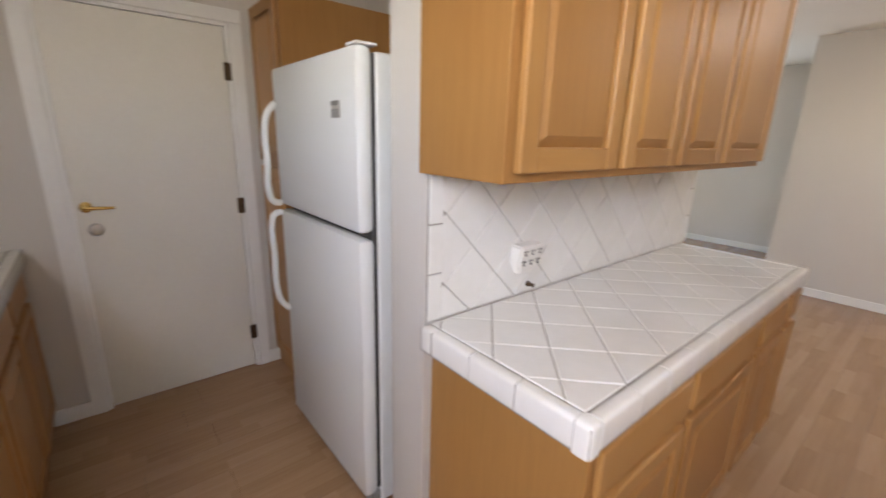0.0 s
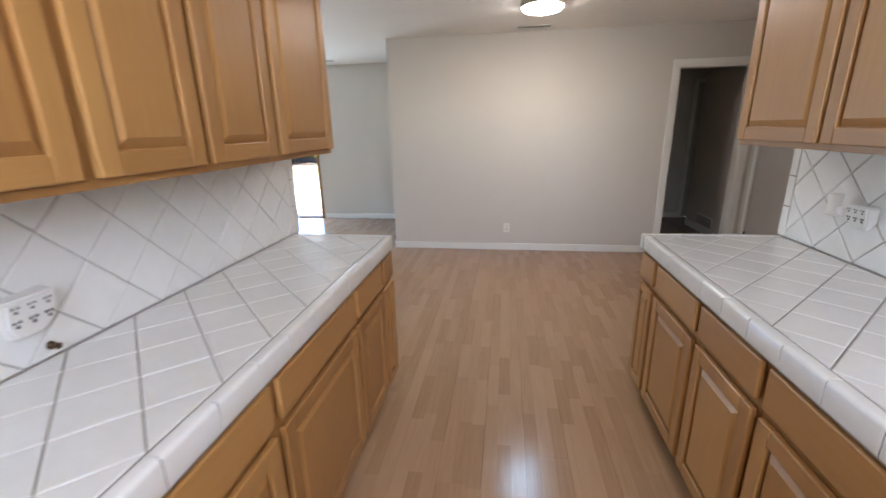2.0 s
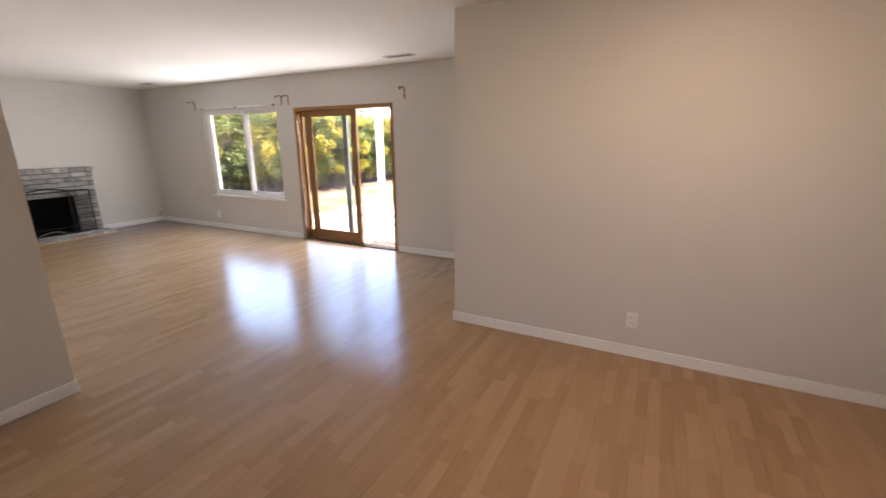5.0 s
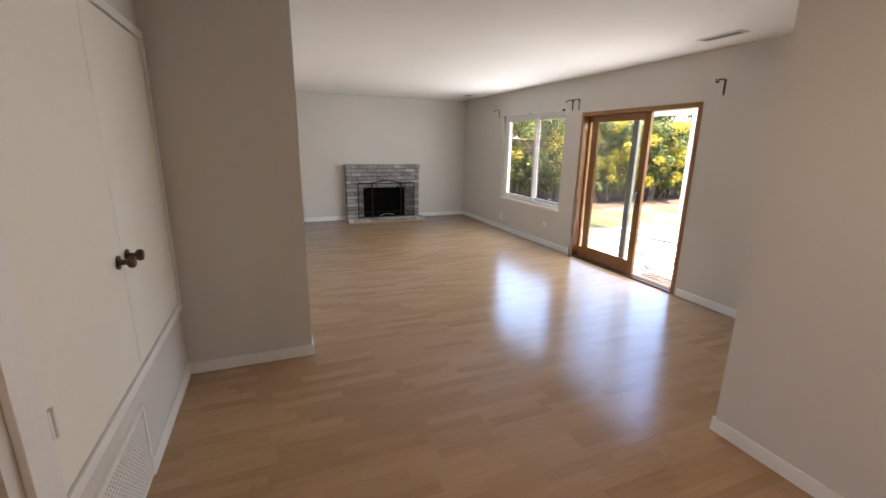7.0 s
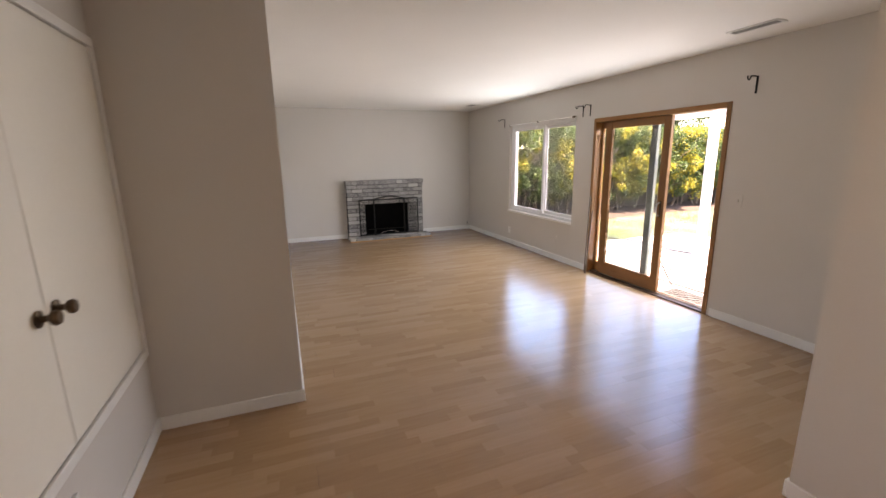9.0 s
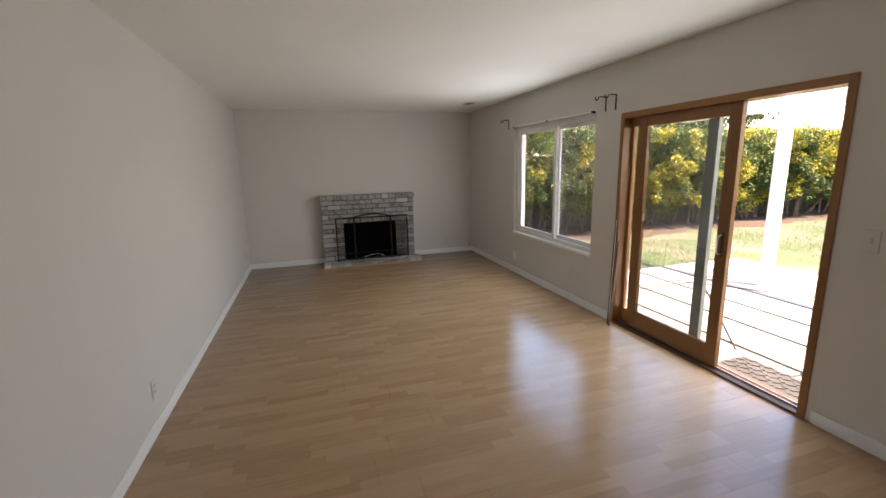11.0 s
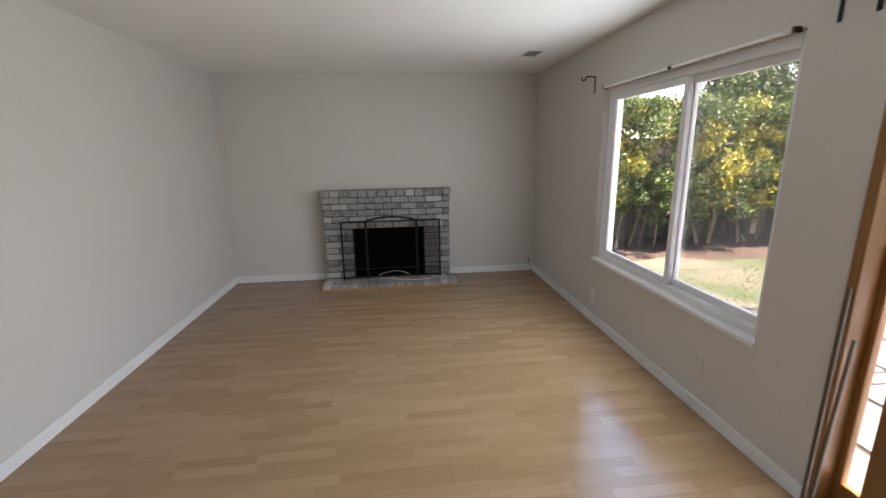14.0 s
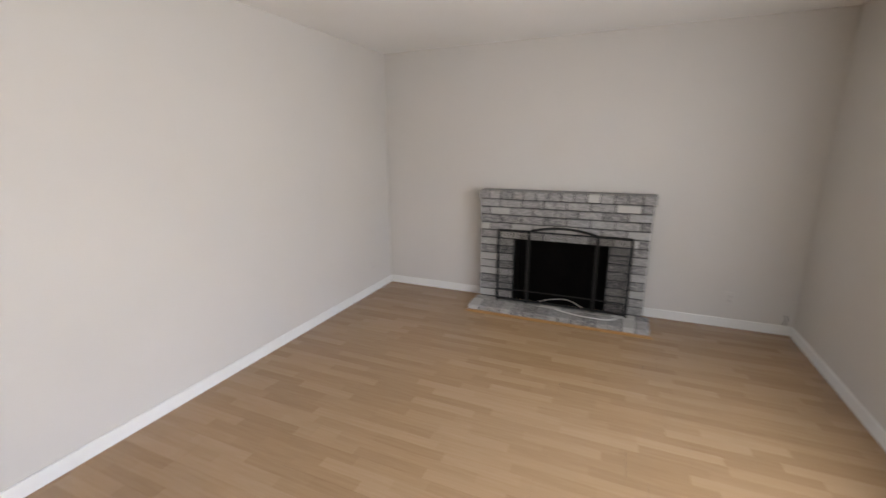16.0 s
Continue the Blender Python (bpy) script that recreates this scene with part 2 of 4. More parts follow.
def glass():
    m, nt, b = material("window_glass", 0.0)
    b.inputs["Transmission Weight"].default_value, b.inputs["IOR"].default_value = 1.0, 1.45
    b.inputs["Base Color"].default_value = (0.97, 0.98, 0.97, 1)
    return m


M["glass"] = glass()


def insect_screen_material():
    """Fine grey gauze: mostly holes."""
    m, nt, b = material("insect_screen", 0.7)
    b.inputs["Base Color"].default_value = (0.38, 0.38, 0.37, 1)
    ms = nt.nodes.new("ShaderNodeMixShader")
    dust = noise_fac(nt, coords(nt), 3.0, 3)
    nt.links.new(math_node(nt, "ADD", math_node(nt, "MULTIPLY", dust, 0.16), 0.22), ms.inputs[0])
    nt.links.new(nt.nodes.new("ShaderNodeBsdfTransparent").outputs[0], ms.inputs[1])
    nt.links.new(b.outputs[0], ms.inputs[2])
    nt.links.new(ms.outputs[0], nt.nodes["Material Output"].inputs[0])
    return m


M["gauze"] = insect_screen_material()


def translucent_panel():
    """Clear corrugated plastic, weathered a little milky."""
    m, nt, b = material("clear_roof_panel", 0.4)
    b.inputs["Base Color"].default_value = (0.70, 0.76, 0.82, 1)
    t = put(nt, "ShaderNodeBsdfTransparent", Color=(0.88, 0.92, 0.96, 1))
    ms = nt.nodes.new("ShaderNodeMixShader")
    dirt = noise_fac(nt, coords(nt), 2.0, 4)
    nt.links.new(math_node(nt, "ADD", math_node(nt, "MULTIPLY", dirt, 0.16), 0.08), ms.inputs[0])
    nt.links.new(t.outputs[0], ms.inputs[1]), nt.links.new(b.outputs[0], ms.inputs[2])
    nt.links.new(ms.outputs[0], nt.nodes["Material Output"].inputs[0])
    return m


M["translucent"] = translucent_panel()


def glowing(name, color, strength):
    m, nt, b = material(name, 0.4)
    b.inputs["Base Color"].default_value = (0.8, 0.8, 0.78, 1)
    b.inputs["Emission Color"].default_value, b.inputs["Emission Strength"].default_value = (*color, 1), strength
    return m


M["lamp_glow"] = glowing("lit_diffuser", (1.0, 0.96, 0.90), 1.65)


def screen_mesh_material():
    """Woven wire: small square holes cut by transparency in object space."""
    m, nt, b = material("wire_mesh", 0.85, 0.0)
    b.inputs["Base Color"].default_value = (0.003, 0.003, 0.003, 1)
    b.inputs["Specular IOR Level"].default_value = 0.05
    t = nt.nodes.new("ShaderNodeBsdfTransparent")
    ms = nt.nodes.new("ShaderNodeMixShader")
    sep = nt.nodes.new("ShaderNodeSeparateXYZ")
    nt.links.new(coords(nt), sep.inputs[0])
    a = math_node(nt, "FRACT", math_node(nt, "DIVIDE", sep.outputs[1], 0.006))
    c = math_node(nt, "FRACT", math_node(nt, "DIVIDE", sep.outputs[2], 0.006))
    wire = math_node(nt, "MAXIMUM", math_node(nt, "LESS_THAN", a, 0.18), math_node(nt, "LESS_THAN", c, 0.18))
    nt.links.new(wire, ms.inputs[0])
    nt.links.new(t.outputs[0], ms.inputs[1]), nt.links.new(b.outputs[0], ms.inputs[2])
    nt.links.new(ms.outputs[0], nt.nodes["Material Output"].inputs[0])
    return m


M["wire"] = screen_mesh_material()


# ---- building helpers ----
def box(bm, x0, y0, z0, x1, y1, z1, bevel=0.0):
    """A box between two corners, its edges bevelled."""
    made = bmesh.ops.create_cube(bm, size=1.0, matrix=Matrix.Translation(((x0 + x1) / 2, (y0 + y1) / 2, (z0 + z1) / 2)) @ Matrix.Diagonal((abs(x1 - x0), abs(y1 - y0), abs(z1 - z0), 1)))
    if bevel:
        edges = list({e for v in made["verts"] for e in v.link_edges})
        bmesh.ops.bevel(bm, geom=edges, offset=bevel, segments=2, affect="EDGES", profile=0.5, clamp_overlap=True)
    return bm


def boxed(*dims, bevel=0.0):
    return box(bmesh.new(), *dims, bevel=bevel)


def tube(bm, a, b, r0, r1=None, sides=12):
    """A round bar from a to b."""
    a, b = Vector(a), Vector(b)
    d = b - a
    m = Matrix.Translation((a + b) / 2) @ d.to_track_quat("Z", "Y").to_matrix().to_4x4()
    bmesh.ops.create_cone(bm, cap_ends=True, segments=sides, radius1=r0, radius2=r0 if r1 is None else r1, depth=d.length, matrix=m)
    return bm


def lathe(bm, profile, m=Matrix(), sides=24):
    """Turns (radius, height) pairs about the local z axis."""
    rings = []
    for r, h in profile:
        rings.append([bm.verts.new(m @ Vector((r * math.cos(2 * math.pi * i / sides), r * math.sin(2 * math.pi * i / sides), h))) for i in range(sides)])
    for p, q in zip(rings, rings[1:]):
        for i in range(sides):
            bm.faces.new((p[i], p[(i + 1) % sides], q[(i + 1) % sides], q[i]))
    bm.faces.new(rings[0][::-1]), bm.faces.new(rings[-1])
    return bm


def frustum(bm, lo, hi, z0, z1, m=Matrix()):
    """A tapered slab: rectangle lo = (x0, y0, x1, y1) at z0 to rectangle hi at z1."""
    def ring(r, z):
        return [bm.verts.new(m @ Vector(p)) for p in ((r[0], r[1], z), (r[2], r[1], z), (r[2], r[3], z), (r[0], r[3], z))]
    a, b = ring(lo, z0), ring(hi, z1)
    bm.faces.new(a[::-1]), bm.faces.new(b)
    for i in range(4):
        bm.faces.new((a[i], a[(i + 1) % 4], b[(i + 1) % 4], b[i]))
    return bm


def mesh_of(name, bm, mat, smooth=False):
    me = bpy.data.meshes.new(name)
    bmesh.ops.recalc_face_normals(bm, faces=bm.faces)
    bm.to_mesh(me)
    bm.free()
    for x in mat if isinstance(mat, (list, tuple)) else (mat,):
        me.materials.append(x)
    if smooth:
        for p in me.polygons:
            p.use_smooth = p.area < 0.02
        me.set_sharp_from_angle(angle=radians(35))
    return me


def part(name, bm, mat, parent=None, label="", smooth=False):
    """Links a bmesh as one mesh object under a thing or a part."""
    ob = new(name, mesh_of(name, bm, mat, smooth))
    if parent:
        ob.parent = parent
    if label:
        ob["label"] = label
    return ob


def thing(name, m, label, category, group="", kind=""):
    """An Empty at a thing's base, which parents its parts."""
    ob = new(name)
    ob.empty_display_size = 0.1
    ob.matrix_basis = m
    return tagged(ob, label, category, group, kind)


def setting(name, bm, mat, label, category, smooth=False):
    return tagged(part(name, bm, mat, smooth=smooth), label, category, kind="structure")


# ---- the large structure ----
CEIL = 2.45
WALL_LABEL = "warm grey painted plaster wall, plain and matt"


def wall(name, dims, holes=(), axis="x", mat=None, label=WALL_LABEL):
    """A wall box, cut through by rectangular holes (a0, a1, z0, z1) along its axis."""
    x0, y0, x1, y1 = dims
    bm = bmesh.new()
    lo, hi = (x0, x1) if axis == "x" else (y0, y1)
    cuts = sorted({lo, hi, *(h[0] for h in holes), *(h[1] for h in holes)})
    for a, b in zip(cuts, cuts[1:]):
        spans, z = [], 0.0
        for h in sorted((h for h in holes if h[0] <= a and h[1] >= b), key=lambda h: h[2]):
            if h[2] > z:
                spans.append((z, h[2]))
            z = h[3]
        spans.append((z, CEIL))
        for z0, z1 in spans:
            box(bm, *((a, y0, z0, b, y1, z1) if axis == "x" else (x0, a, z0, x1, b, z1)))
    bmesh.ops.remove_doubles(bm, verts=bm.verts, dist=1e-5)
    return setting(name, bm, mat or M["wall"], label, "wall")


floor = setting("floor", boxed(-8.21, -0.34, -0.05, 4.5, 8.0, -0.012), M["dark_gap"], "light maple strip laminate floor with a satin sheen", "floor")
setting("ceiling", boxed(-8.21, -0.34, CEIL, 4.52, 8.3, CEIL + 0.12), M["ceiling"], "off-white painted plaster ceiling, lightly textured", "ceiling")
wall("wall_fireplace", (-8.21, 3.95, -8.06, 8.0))
WIN = (-6.37, -4.61, 0.59, 2.05)
SLIDE = (-4.245, -2.49, 0.0, 1.99)
wall("wall_garden", (-8.06, 7.84, -0.65, 8.0), [WIN, SLIDE])
wall("wall_return", (-0.77, 6.23, -0.65, 7.84), axis="y")
HALL = (2.385, 3.11, 0.0, 2.045)
wall("wall_dining", (-0.77, 6.11, 3.34, 6.23), [HALL])
wall("wall_living_south", (-8.06, 3.95, -2.45, 4.07))
wall("wall_closet_side", (-2.57, 3.26, -2.45, 3.95), axis="y")
CLOSET = (-2.40, -0.757, 0.53, 2.09)
wall("wall_closet", (-2.57, 3.14, -0.69, 3.26), [CLOSET])
setting("closet_back", boxed(-2.40, 2.92, 0.4, -0.78, 2.94, 2.3), M["wall"], "plain grey back of the furnace closet", "wall")
wall("wall_partition", (-0.69, 1.42, -0.575, 3.26), axis="y")
wall("wall_alcove_filler", (-0.80, 1.45, -0.69, 2.2), axis="y")
wall("wall_alcove_back", (-2.26, 2.2, -0.69, 2.3))
GARAGE = (0.60, 1.37, 0.0, 2.0)
wall("wall_garage_door", (-2.38, -0.22, -2.26, 3.14), [GARAGE], axis="y")
setting("garage_dark_wall", boxed(-2.62, 0.4, 0.0, -2.6, 1.6, 2.3), M["wall"], "plain wall behind the closed door", "wall")
# unseen hole, cut only for the added kitchen fill lamp
wall("wall_kitchen_back", (-2.38, -0.34, 2.09, -0.22), [(0.15, 1.75, 1.62, 2.32)])
wall("wall_kitchen_right", (1.975, -0.22, 2.09, 3.34), axis="y")
wall("wall_jog", (2.09, 3.22, 3.34, 3.34))
NOOK = (5.22, 5.97, 0.0, 2.04)
wall("wall_nook", (3.22, 3.34, 3.34, 6.11), [NOOK], axis="y")
wall("wall_hall_left", (2.10, 6.23, 2.24, 8.17), axis="y")
wall("wall_hall_right", (3.30, 6.23, 3.42, 7.68), axis="y")
wall("wall_hall_back", (2.10, 8.17, 4.52, 8.29), [(3.42, 4.16, 0.0, 2.04)])
wall("wall_hall_side", (3.34, 6.11, 4.52, 6.23))
wall("wall_hall_end", (4.40, 6.23, 4.52, 8.17), axis="y")
setting("hall_floor", boxed(2.1, 8.0, -0.05, 4.52, 8.3, -0.012), M["dark_gap"], "floor slab under the hallway end", "floor")


def baseboard(name, a, b, face, axis="x", h=0.083, d=0.013):
    """A run of skirting along a wall face; d is signed: the side it stands on."""
    bm = bmesh.new()
    lo, hi = min(face, face + d), max(face, face + d)
    dims = (a, lo, 0.0, b, hi, h) if axis == "x" else (lo, a, 0.0, hi, b, h)
    box(bm, *dims, bevel=0.004)
    return setting(name, bm, M["trim"], "white painted timber baseboard", "baseboard")


baseboard("baseboard", -8.045, -2.45, 4.07)
baseboard("baseboard", 4.084, 5.212, -8.06, "y")
baseboard("baseboard", 6.714, 7.826, -8.06, "y")
baseboard("baseboard", -8.045, -4.24, 7.84, d=-0.013)
baseboard("baseboard", -2.46, -0.785, 7.84, d=-0.013)
baseboard("baseboard", 6.097, 7.826, -0.77, "y", d=-0.013)
baseboard("baseboard", -0.77, 2.33, 6.11, d=-0.013)
baseboard("baseboard", 3.274, 4.083, -2.45, "y")
baseboard("baseboard", -2.45, -1.485, 3.26)
baseboard("baseboard", -0.865, -0.76, 3.26)
baseboard("baseboard", 3.34, 5.15, 3.22, "y", d=-0.013)
baseboard("baseboard", 6.25, 7.67, 3.30, "y", d=-0.013)
baseboard("baseboard", 2.25, 3.36, 8.17, d=-0.013)
baseboard("baseboard", 0.385, 0.535, -2.26, "y")
baseboard("baseboard", 1.435, 1.5, -2.26, "y")


def casing(name, a0, a1, z1, face, axis, side, w=0.065, d=0.016, z0=0.0, bottom=False, far=True):
    """White trim round an opening, on one face of a wall."""
    bm = bmesh.new()
    lo, hi = min(face, face + side * d), max(face, face + side * d)
    runs = [(a0 - w, a0, z0, z1), (a1, a1 + w, z0, z1), (a0 - w, a1 + w, z1, z1 + w)]
    if not far:
        runs = [runs[0], (a0 - w, a1, z1, z1 + w)]
    if bottom:
        runs.append((a0 - w, a1 + (w if far else 0), z0 - w, z0))
    for p, q, r, s in runs:
        box(bm, *((p, lo, r, q, hi, s) if axis == "x" else (lo, p, r, hi, q, s)), bevel=0.004)
    return setting(name, bm, M["trim"], "white painted door casing", "trim")


def jamb(name, a0, a1, z1, f0, f1, axis, t=0.018):
    """The lining of an opening through a wall from face f0 to face f1."""
    bm = bmesh.new()
    for p, q, r, s in ((a0, a0 + t, 0.0, z1), (a1 - t, a1, 0.0, z1), (a0 + t, a1 - t, z1 - t, z1)):
        box(bm, *((p, f0, r, q, f1, s) if axis == "x" else (f0, p, r, f1, q, s)))
    return setting(name, bm, M["trim"], "white painted door lining", "trim")


casing("trim_hall", HALL[0], HALL[1], HALL[3], 6.11, "x", -1)
jamb("trim_hall_lining", HALL[0], HALL[1], HALL[3], 6.108, 6.232, "x")
casing("trim_nook", NOOK[0], NOOK[1], NOOK[3], 3.22, "y", -1, w=0.055)
casing("trim_garage", GARAGE[0], GARAGE[1], GARAGE[3], -2.26, "y", 1)
jamb("trim_garage_lining", GARAGE[0], GARAGE[1], GARAGE[3], -2.38, -2.258, "y")
casing("trim_hall_back", 3.42, 4.16, 2.04, 8.17, "x", -1, w=0.055)


# ---- kitchen: cabinets ----
def cabinet_door(parent, x0, z0, x1, z1, frame_w=0.055, t=0.021, gap=0.003):
    """A framed cabinet door, its face towards -y: a raised centre panel under it two stiles and two rails."""
    turn = Matrix.Translation((0, -gap, 0)) @ Matrix.Rotation(radians(90), 4, "X")
    bm = bmesh.new()
    a, b = frame_w - 0.006, frame_w + 0.026
    frustum(bm, (x0 + a, z0 + a, x1 - a, z1 - a), (x0 + a, z0 + a, x1 - a, z1 - a), 0.0, t * 0.25, turn)
    frustum(bm, (x0 + a + 0.008, z0 + a + 0.008, x1 - a - 0.008, z1 - a - 0.008), (x0 + b, z0 + b, x1 - b, z1 - b), t * 0.25, t * 0.95, turn)
    ob = part("door", bm, M["maple"], parent)
    for d in ((x0, x0 + frame_w), (x1 - frame_w, x1)):
        part("stile", boxed(d[0], -gap - t, z0, d[1], -gap, z1, bevel=0.0045), M["maple"], ob)
    for d in ((z0, z0 + frame_w), (z1 - frame_w, z1)):
        part("rail", boxed(x0 + frame_w - 0.0005, -gap - t + 0.0005, d[0], x1 - frame_w + 0.0005, -gap, d[1], bevel=0.0045), M["maple_h"], ob)
    return ob


def drawer_front(bm, x0, z0, x1, z1, t=0.019):
    return box(bm, x0, -t - 0.003, z0, x1, -0.003, z1, bevel=0.006)


def base_cabinet(m, w, label, group, depth=0.53, doors=1, drawers=1):
    ob = thing("base_cabinet", m, label, "base cabinet", group)
    body = bmesh.new()
    box(body, 0, 0.0, 0.10, w, depth, 0.844, bevel=0.002)
    part("body", body, M["maple"], ob)
    part("toe_kick", boxed(0.003, 0.065, 0.0, w - 0.003, 0.08, 0.099), M["divider"], ob, "dark recessed toe kick")
    for i in range(drawers):
        a, b = w * i / drawers + 0.018, w * (i + 1) / drawers - 0.018
        part("drawer_front", drawer_front(bmesh.new(), a, 0.705, b, 0.832), M["maple_h"], ob)
    for i in range(doors):
        a, b = w * i / doors + 0.018, w * (i + 1) / doors - 0.018
        fw = 0.055 if b - a > 0.24 else 0.04
        cabinet_door(ob, a, 0.125, b, 0.675, fw)
    return ob


LEFT_GROUP, RIGHT_GROUP = "base cabinets on the partition side", "base cabinets on the sink side"
for a, b in ((1.445, 1.955), (1.955, 2.59), (2.59, 2.98), (2.98, 3.185)):
    base_cabinet(pose(-0.025, a, 0, 0, 0, 90), b - a, "honey maple base cabinet with drawer over raised-panel door, under white tiles", LEFT_GROUP, 0.54)
for a, b in ((3.305, 3.075), (3.075, 2.61), (2.61, 2.195), (2.195, 1.745), (1.745, 1.28), (1.28, 0.45)):
    base_cabinet(pose(1.338, a, 0, 0, 0, -90), a - b, "honey maple base cabinet with drawer over raised-panel door, beside the aisle", RIGHT_GROUP, 0.624, 2 if a - b > 0.6 else 1)
for a, b in ((-0.55, -1.35), (-1.35, -2.25)):
    base_cabinet(pose(a, 0.385, 0, 0, 0, 180), a - b, "honey maple base cabinet beside the door, white counter above", "base cabinets by the door", 0.59, 2, 2)


def wall_cabinet(m, w, doors, label, z0=1.365, z1=2.11, depth=0.297, group=""):
    """doors: spans (a, b) of its doors along its width."""
    ob = thing("wall_cabinet", m, label, "wall cabinet", group)
    body = bmesh.new()
    box(body, 0, 0.0, z0, w, depth, z1, bevel=0.002)
    part("body", body, M["maple"], ob)
    for a, b in doors:
        cabinet_door(ob, a, z0 + 0.022, b, z1 - 0.015)
    return ob


wall_cabinet(pose(-0.265, 1.385, 0, 0, 0, 90), 0.795, [(0.025, 0.415), (0.450, 0.780)], "honey maple wall cabinet with two raised-panel doors above tiles", group="wall cabinets on the partition side")
wall_cabinet(pose(-0.265, 2.180, 0, 0, 0, 90), 0.915, [(0.015, 0.375), (0.408, 0.898)], "honey maple wall cabinet with two raised-panel doors above tiles", group="wall cabinets on the partition side")
wall_cabinet(pose(1.660, 3.225, 0, 0, 0, -90), 1.065, [(0.020, 0.522), (0.547, 1.045)], "honey maple wall cabinet with two raised-panel doors over the sink run", 1.375, 2.12, group="wall cabinets on the sink side")
wall_cabinet(pose(1.665, 2.16, 0, 0, 0, -90), 0.55, [(0.020, 0.530)], "honey maple wall cabinet with one raised-panel door over the sink run", 1.375, 2.12, group="wall cabinets on the sink side")

pantry = thing("pantry_cabinet", pose(-2.252, 1.50, 0), "tall maple pantry cabinet standing between door and refrigerator", "pantry cabinet")
part("body", boxed(0, 0, 0.0, 0.40, 0.62, 2.10, bevel=0.002), M["maple"], pantry)
cabinet_door(pantry, 0.015, 1.30, 0.385, 2.08)
cabinet_door(pantry, 0.015, 0.11, 0.385, 1.27)


# ---- kitchen: tiles ----
def clip(poly, lo, hi, axis):
    for side, bound in ((1, lo), (-1, hi)):
        out = []
        for p, q in zip(poly, poly[1:] + poly[:1]):
            dp, dq = side * (p[axis] - bound), side * (q[axis] - bound)
            if dp >= 0:
                out.append(p)
            if (dp >= 0) != (dq >= 0):
                k = dp / (dp - dq)
                out.append((p[0] + k * (q[0] - p[0]), p[1] + k * (q[1] - p[1])))
        poly = out
        if not poly:
            return []
    return poly


def tile_prism(poly, to_world, thick, parent, name="tile"):
    """One glazed tile: a prism over poly with eased edges."""
    area = sum(p[0] * q[1] - q[0] * p[1] for p, q in zip(poly, poly[1:] + poly[:1])) / 2
    if abs(area) < 4e-4:
        return
    cx, cy = sum(p[0] for p in poly) / len(poly), sum(p[1] for p in poly) / len(poly)
    bm = bmesh.new()
    rings = []
    for h, k in ((0.0, 1.0), (thick - 0.0018, 1.0), (thick, 0.965)):
        rings.append([bm.verts.new(to_world(cx + (x - cx) * k, cy + (y - cy) * k, h)) for x, y in poly])
    for a, b in zip(rings, rings[1:]):
        for i in range(len(poly)):
            bm.faces.new((a[i], a[(i + 1) % len(poly)], b[(i + 1) % len(poly)], b[i]))
    bm.faces.new(rings[-1])
    part(name, bm, M["tile"], parent)


def tile_field(u0, v0, u1, v1, to_world, parent, phase=(0.0, 0.0), size=0.1525, gap=0.0046, thick=0.007):
    """Square tiles laid at 45 degrees in the rectangle, cut at its edges."""
    diag = size * math.sqrt(2)
    r = (size - gap) / math.sqrt(2)
    for i in range(-2, int((u1 - u0) / diag * 2) + 4):
        for j in range(-2, int((v1 - v0) / diag * 2) + 4):
            if (i + j) % 2:
                continue
            cx, cy = u0 + phase[0] + i * diag / 2, v0 + phase[1] + j * diag / 2
            poly = [(cx + r, cy), (cx, cy + r), (cx - r, cy), (cx, cy - r)]
            poly = clip(poly, u0, u1, 0)
            poly = clip(poly, v0, v1, 1) if poly else []
            if len(poly) > 2:
                tile_prism(poly, to_world, thick, parent)


def tile_rect(u0, v0, u1, v1, to_world, parent, thick=0.008, name="edge_tile"):
    tile_prism([(u0, v0), (u1, v0), (u1, v1), (u0, v1)], to_world, thick, parent, name)


NOSE_MESHES = {}


def nose_shape(lx, ly, out=None):
    """A cap tile, rounded along its length only, with crisp ends; at a corner (out: the signs of its free sides) rounded on the free sides."""
    bm = boxed(0.001, 0.001, -0.078, lx - 0.001, ly - 0.001, 0.0)
    if out:
        fx, fy = (lx - 0.001 if out[0] > 0 else 0.001), (ly - 0.001 if out[1] > 0 else 0.001)
        on = lambda e, axis, v: all(abs(w.co[axis] - v) < 1e-4 for w in e.verts)
        free = [e for e in bm.edges if (on(e, 2, 0.0) and (on(e, 0, fx) or on(e, 1, fy))) or (on(e, 0, fx) and on(e, 1, fy))]
        bmesh.ops.bevel(bm, geom=free, offset=0.012, segments=3, affect="EDGES", profile=0.5)
        return bm
    axis = 0 if lx > ly + 0.02 else 1 if ly > lx + 0.02 else 2
    long_edges = [e for e in bm.edges if axis < 2 and abs((e.verts[0].co - e.verts[1].co)[axis]) > 0.03]
    bmesh.ops.bevel(bm, geom=long_edges or bm.edges[:], offset=0.012, segments=3, affect="EDGES", profile=0.5)
    return bm


def nose_tile(parent, x0, y0, x1, y1, out=None):
    """A rounded cap tile on the counter's edge."""
    key = (round(x1 - x0, 4), round(y1 - y0, 4), out)
    if key not in NOSE_MESHES:
        NOSE_MESHES[key] = mesh_of("edge_tile", nose_shape(*key), M["tile"], True)
    ob = new("edge_tile", NOSE_MESHES[key])
    ob.parent, ob.location = parent, (x0, y0, 0.923)


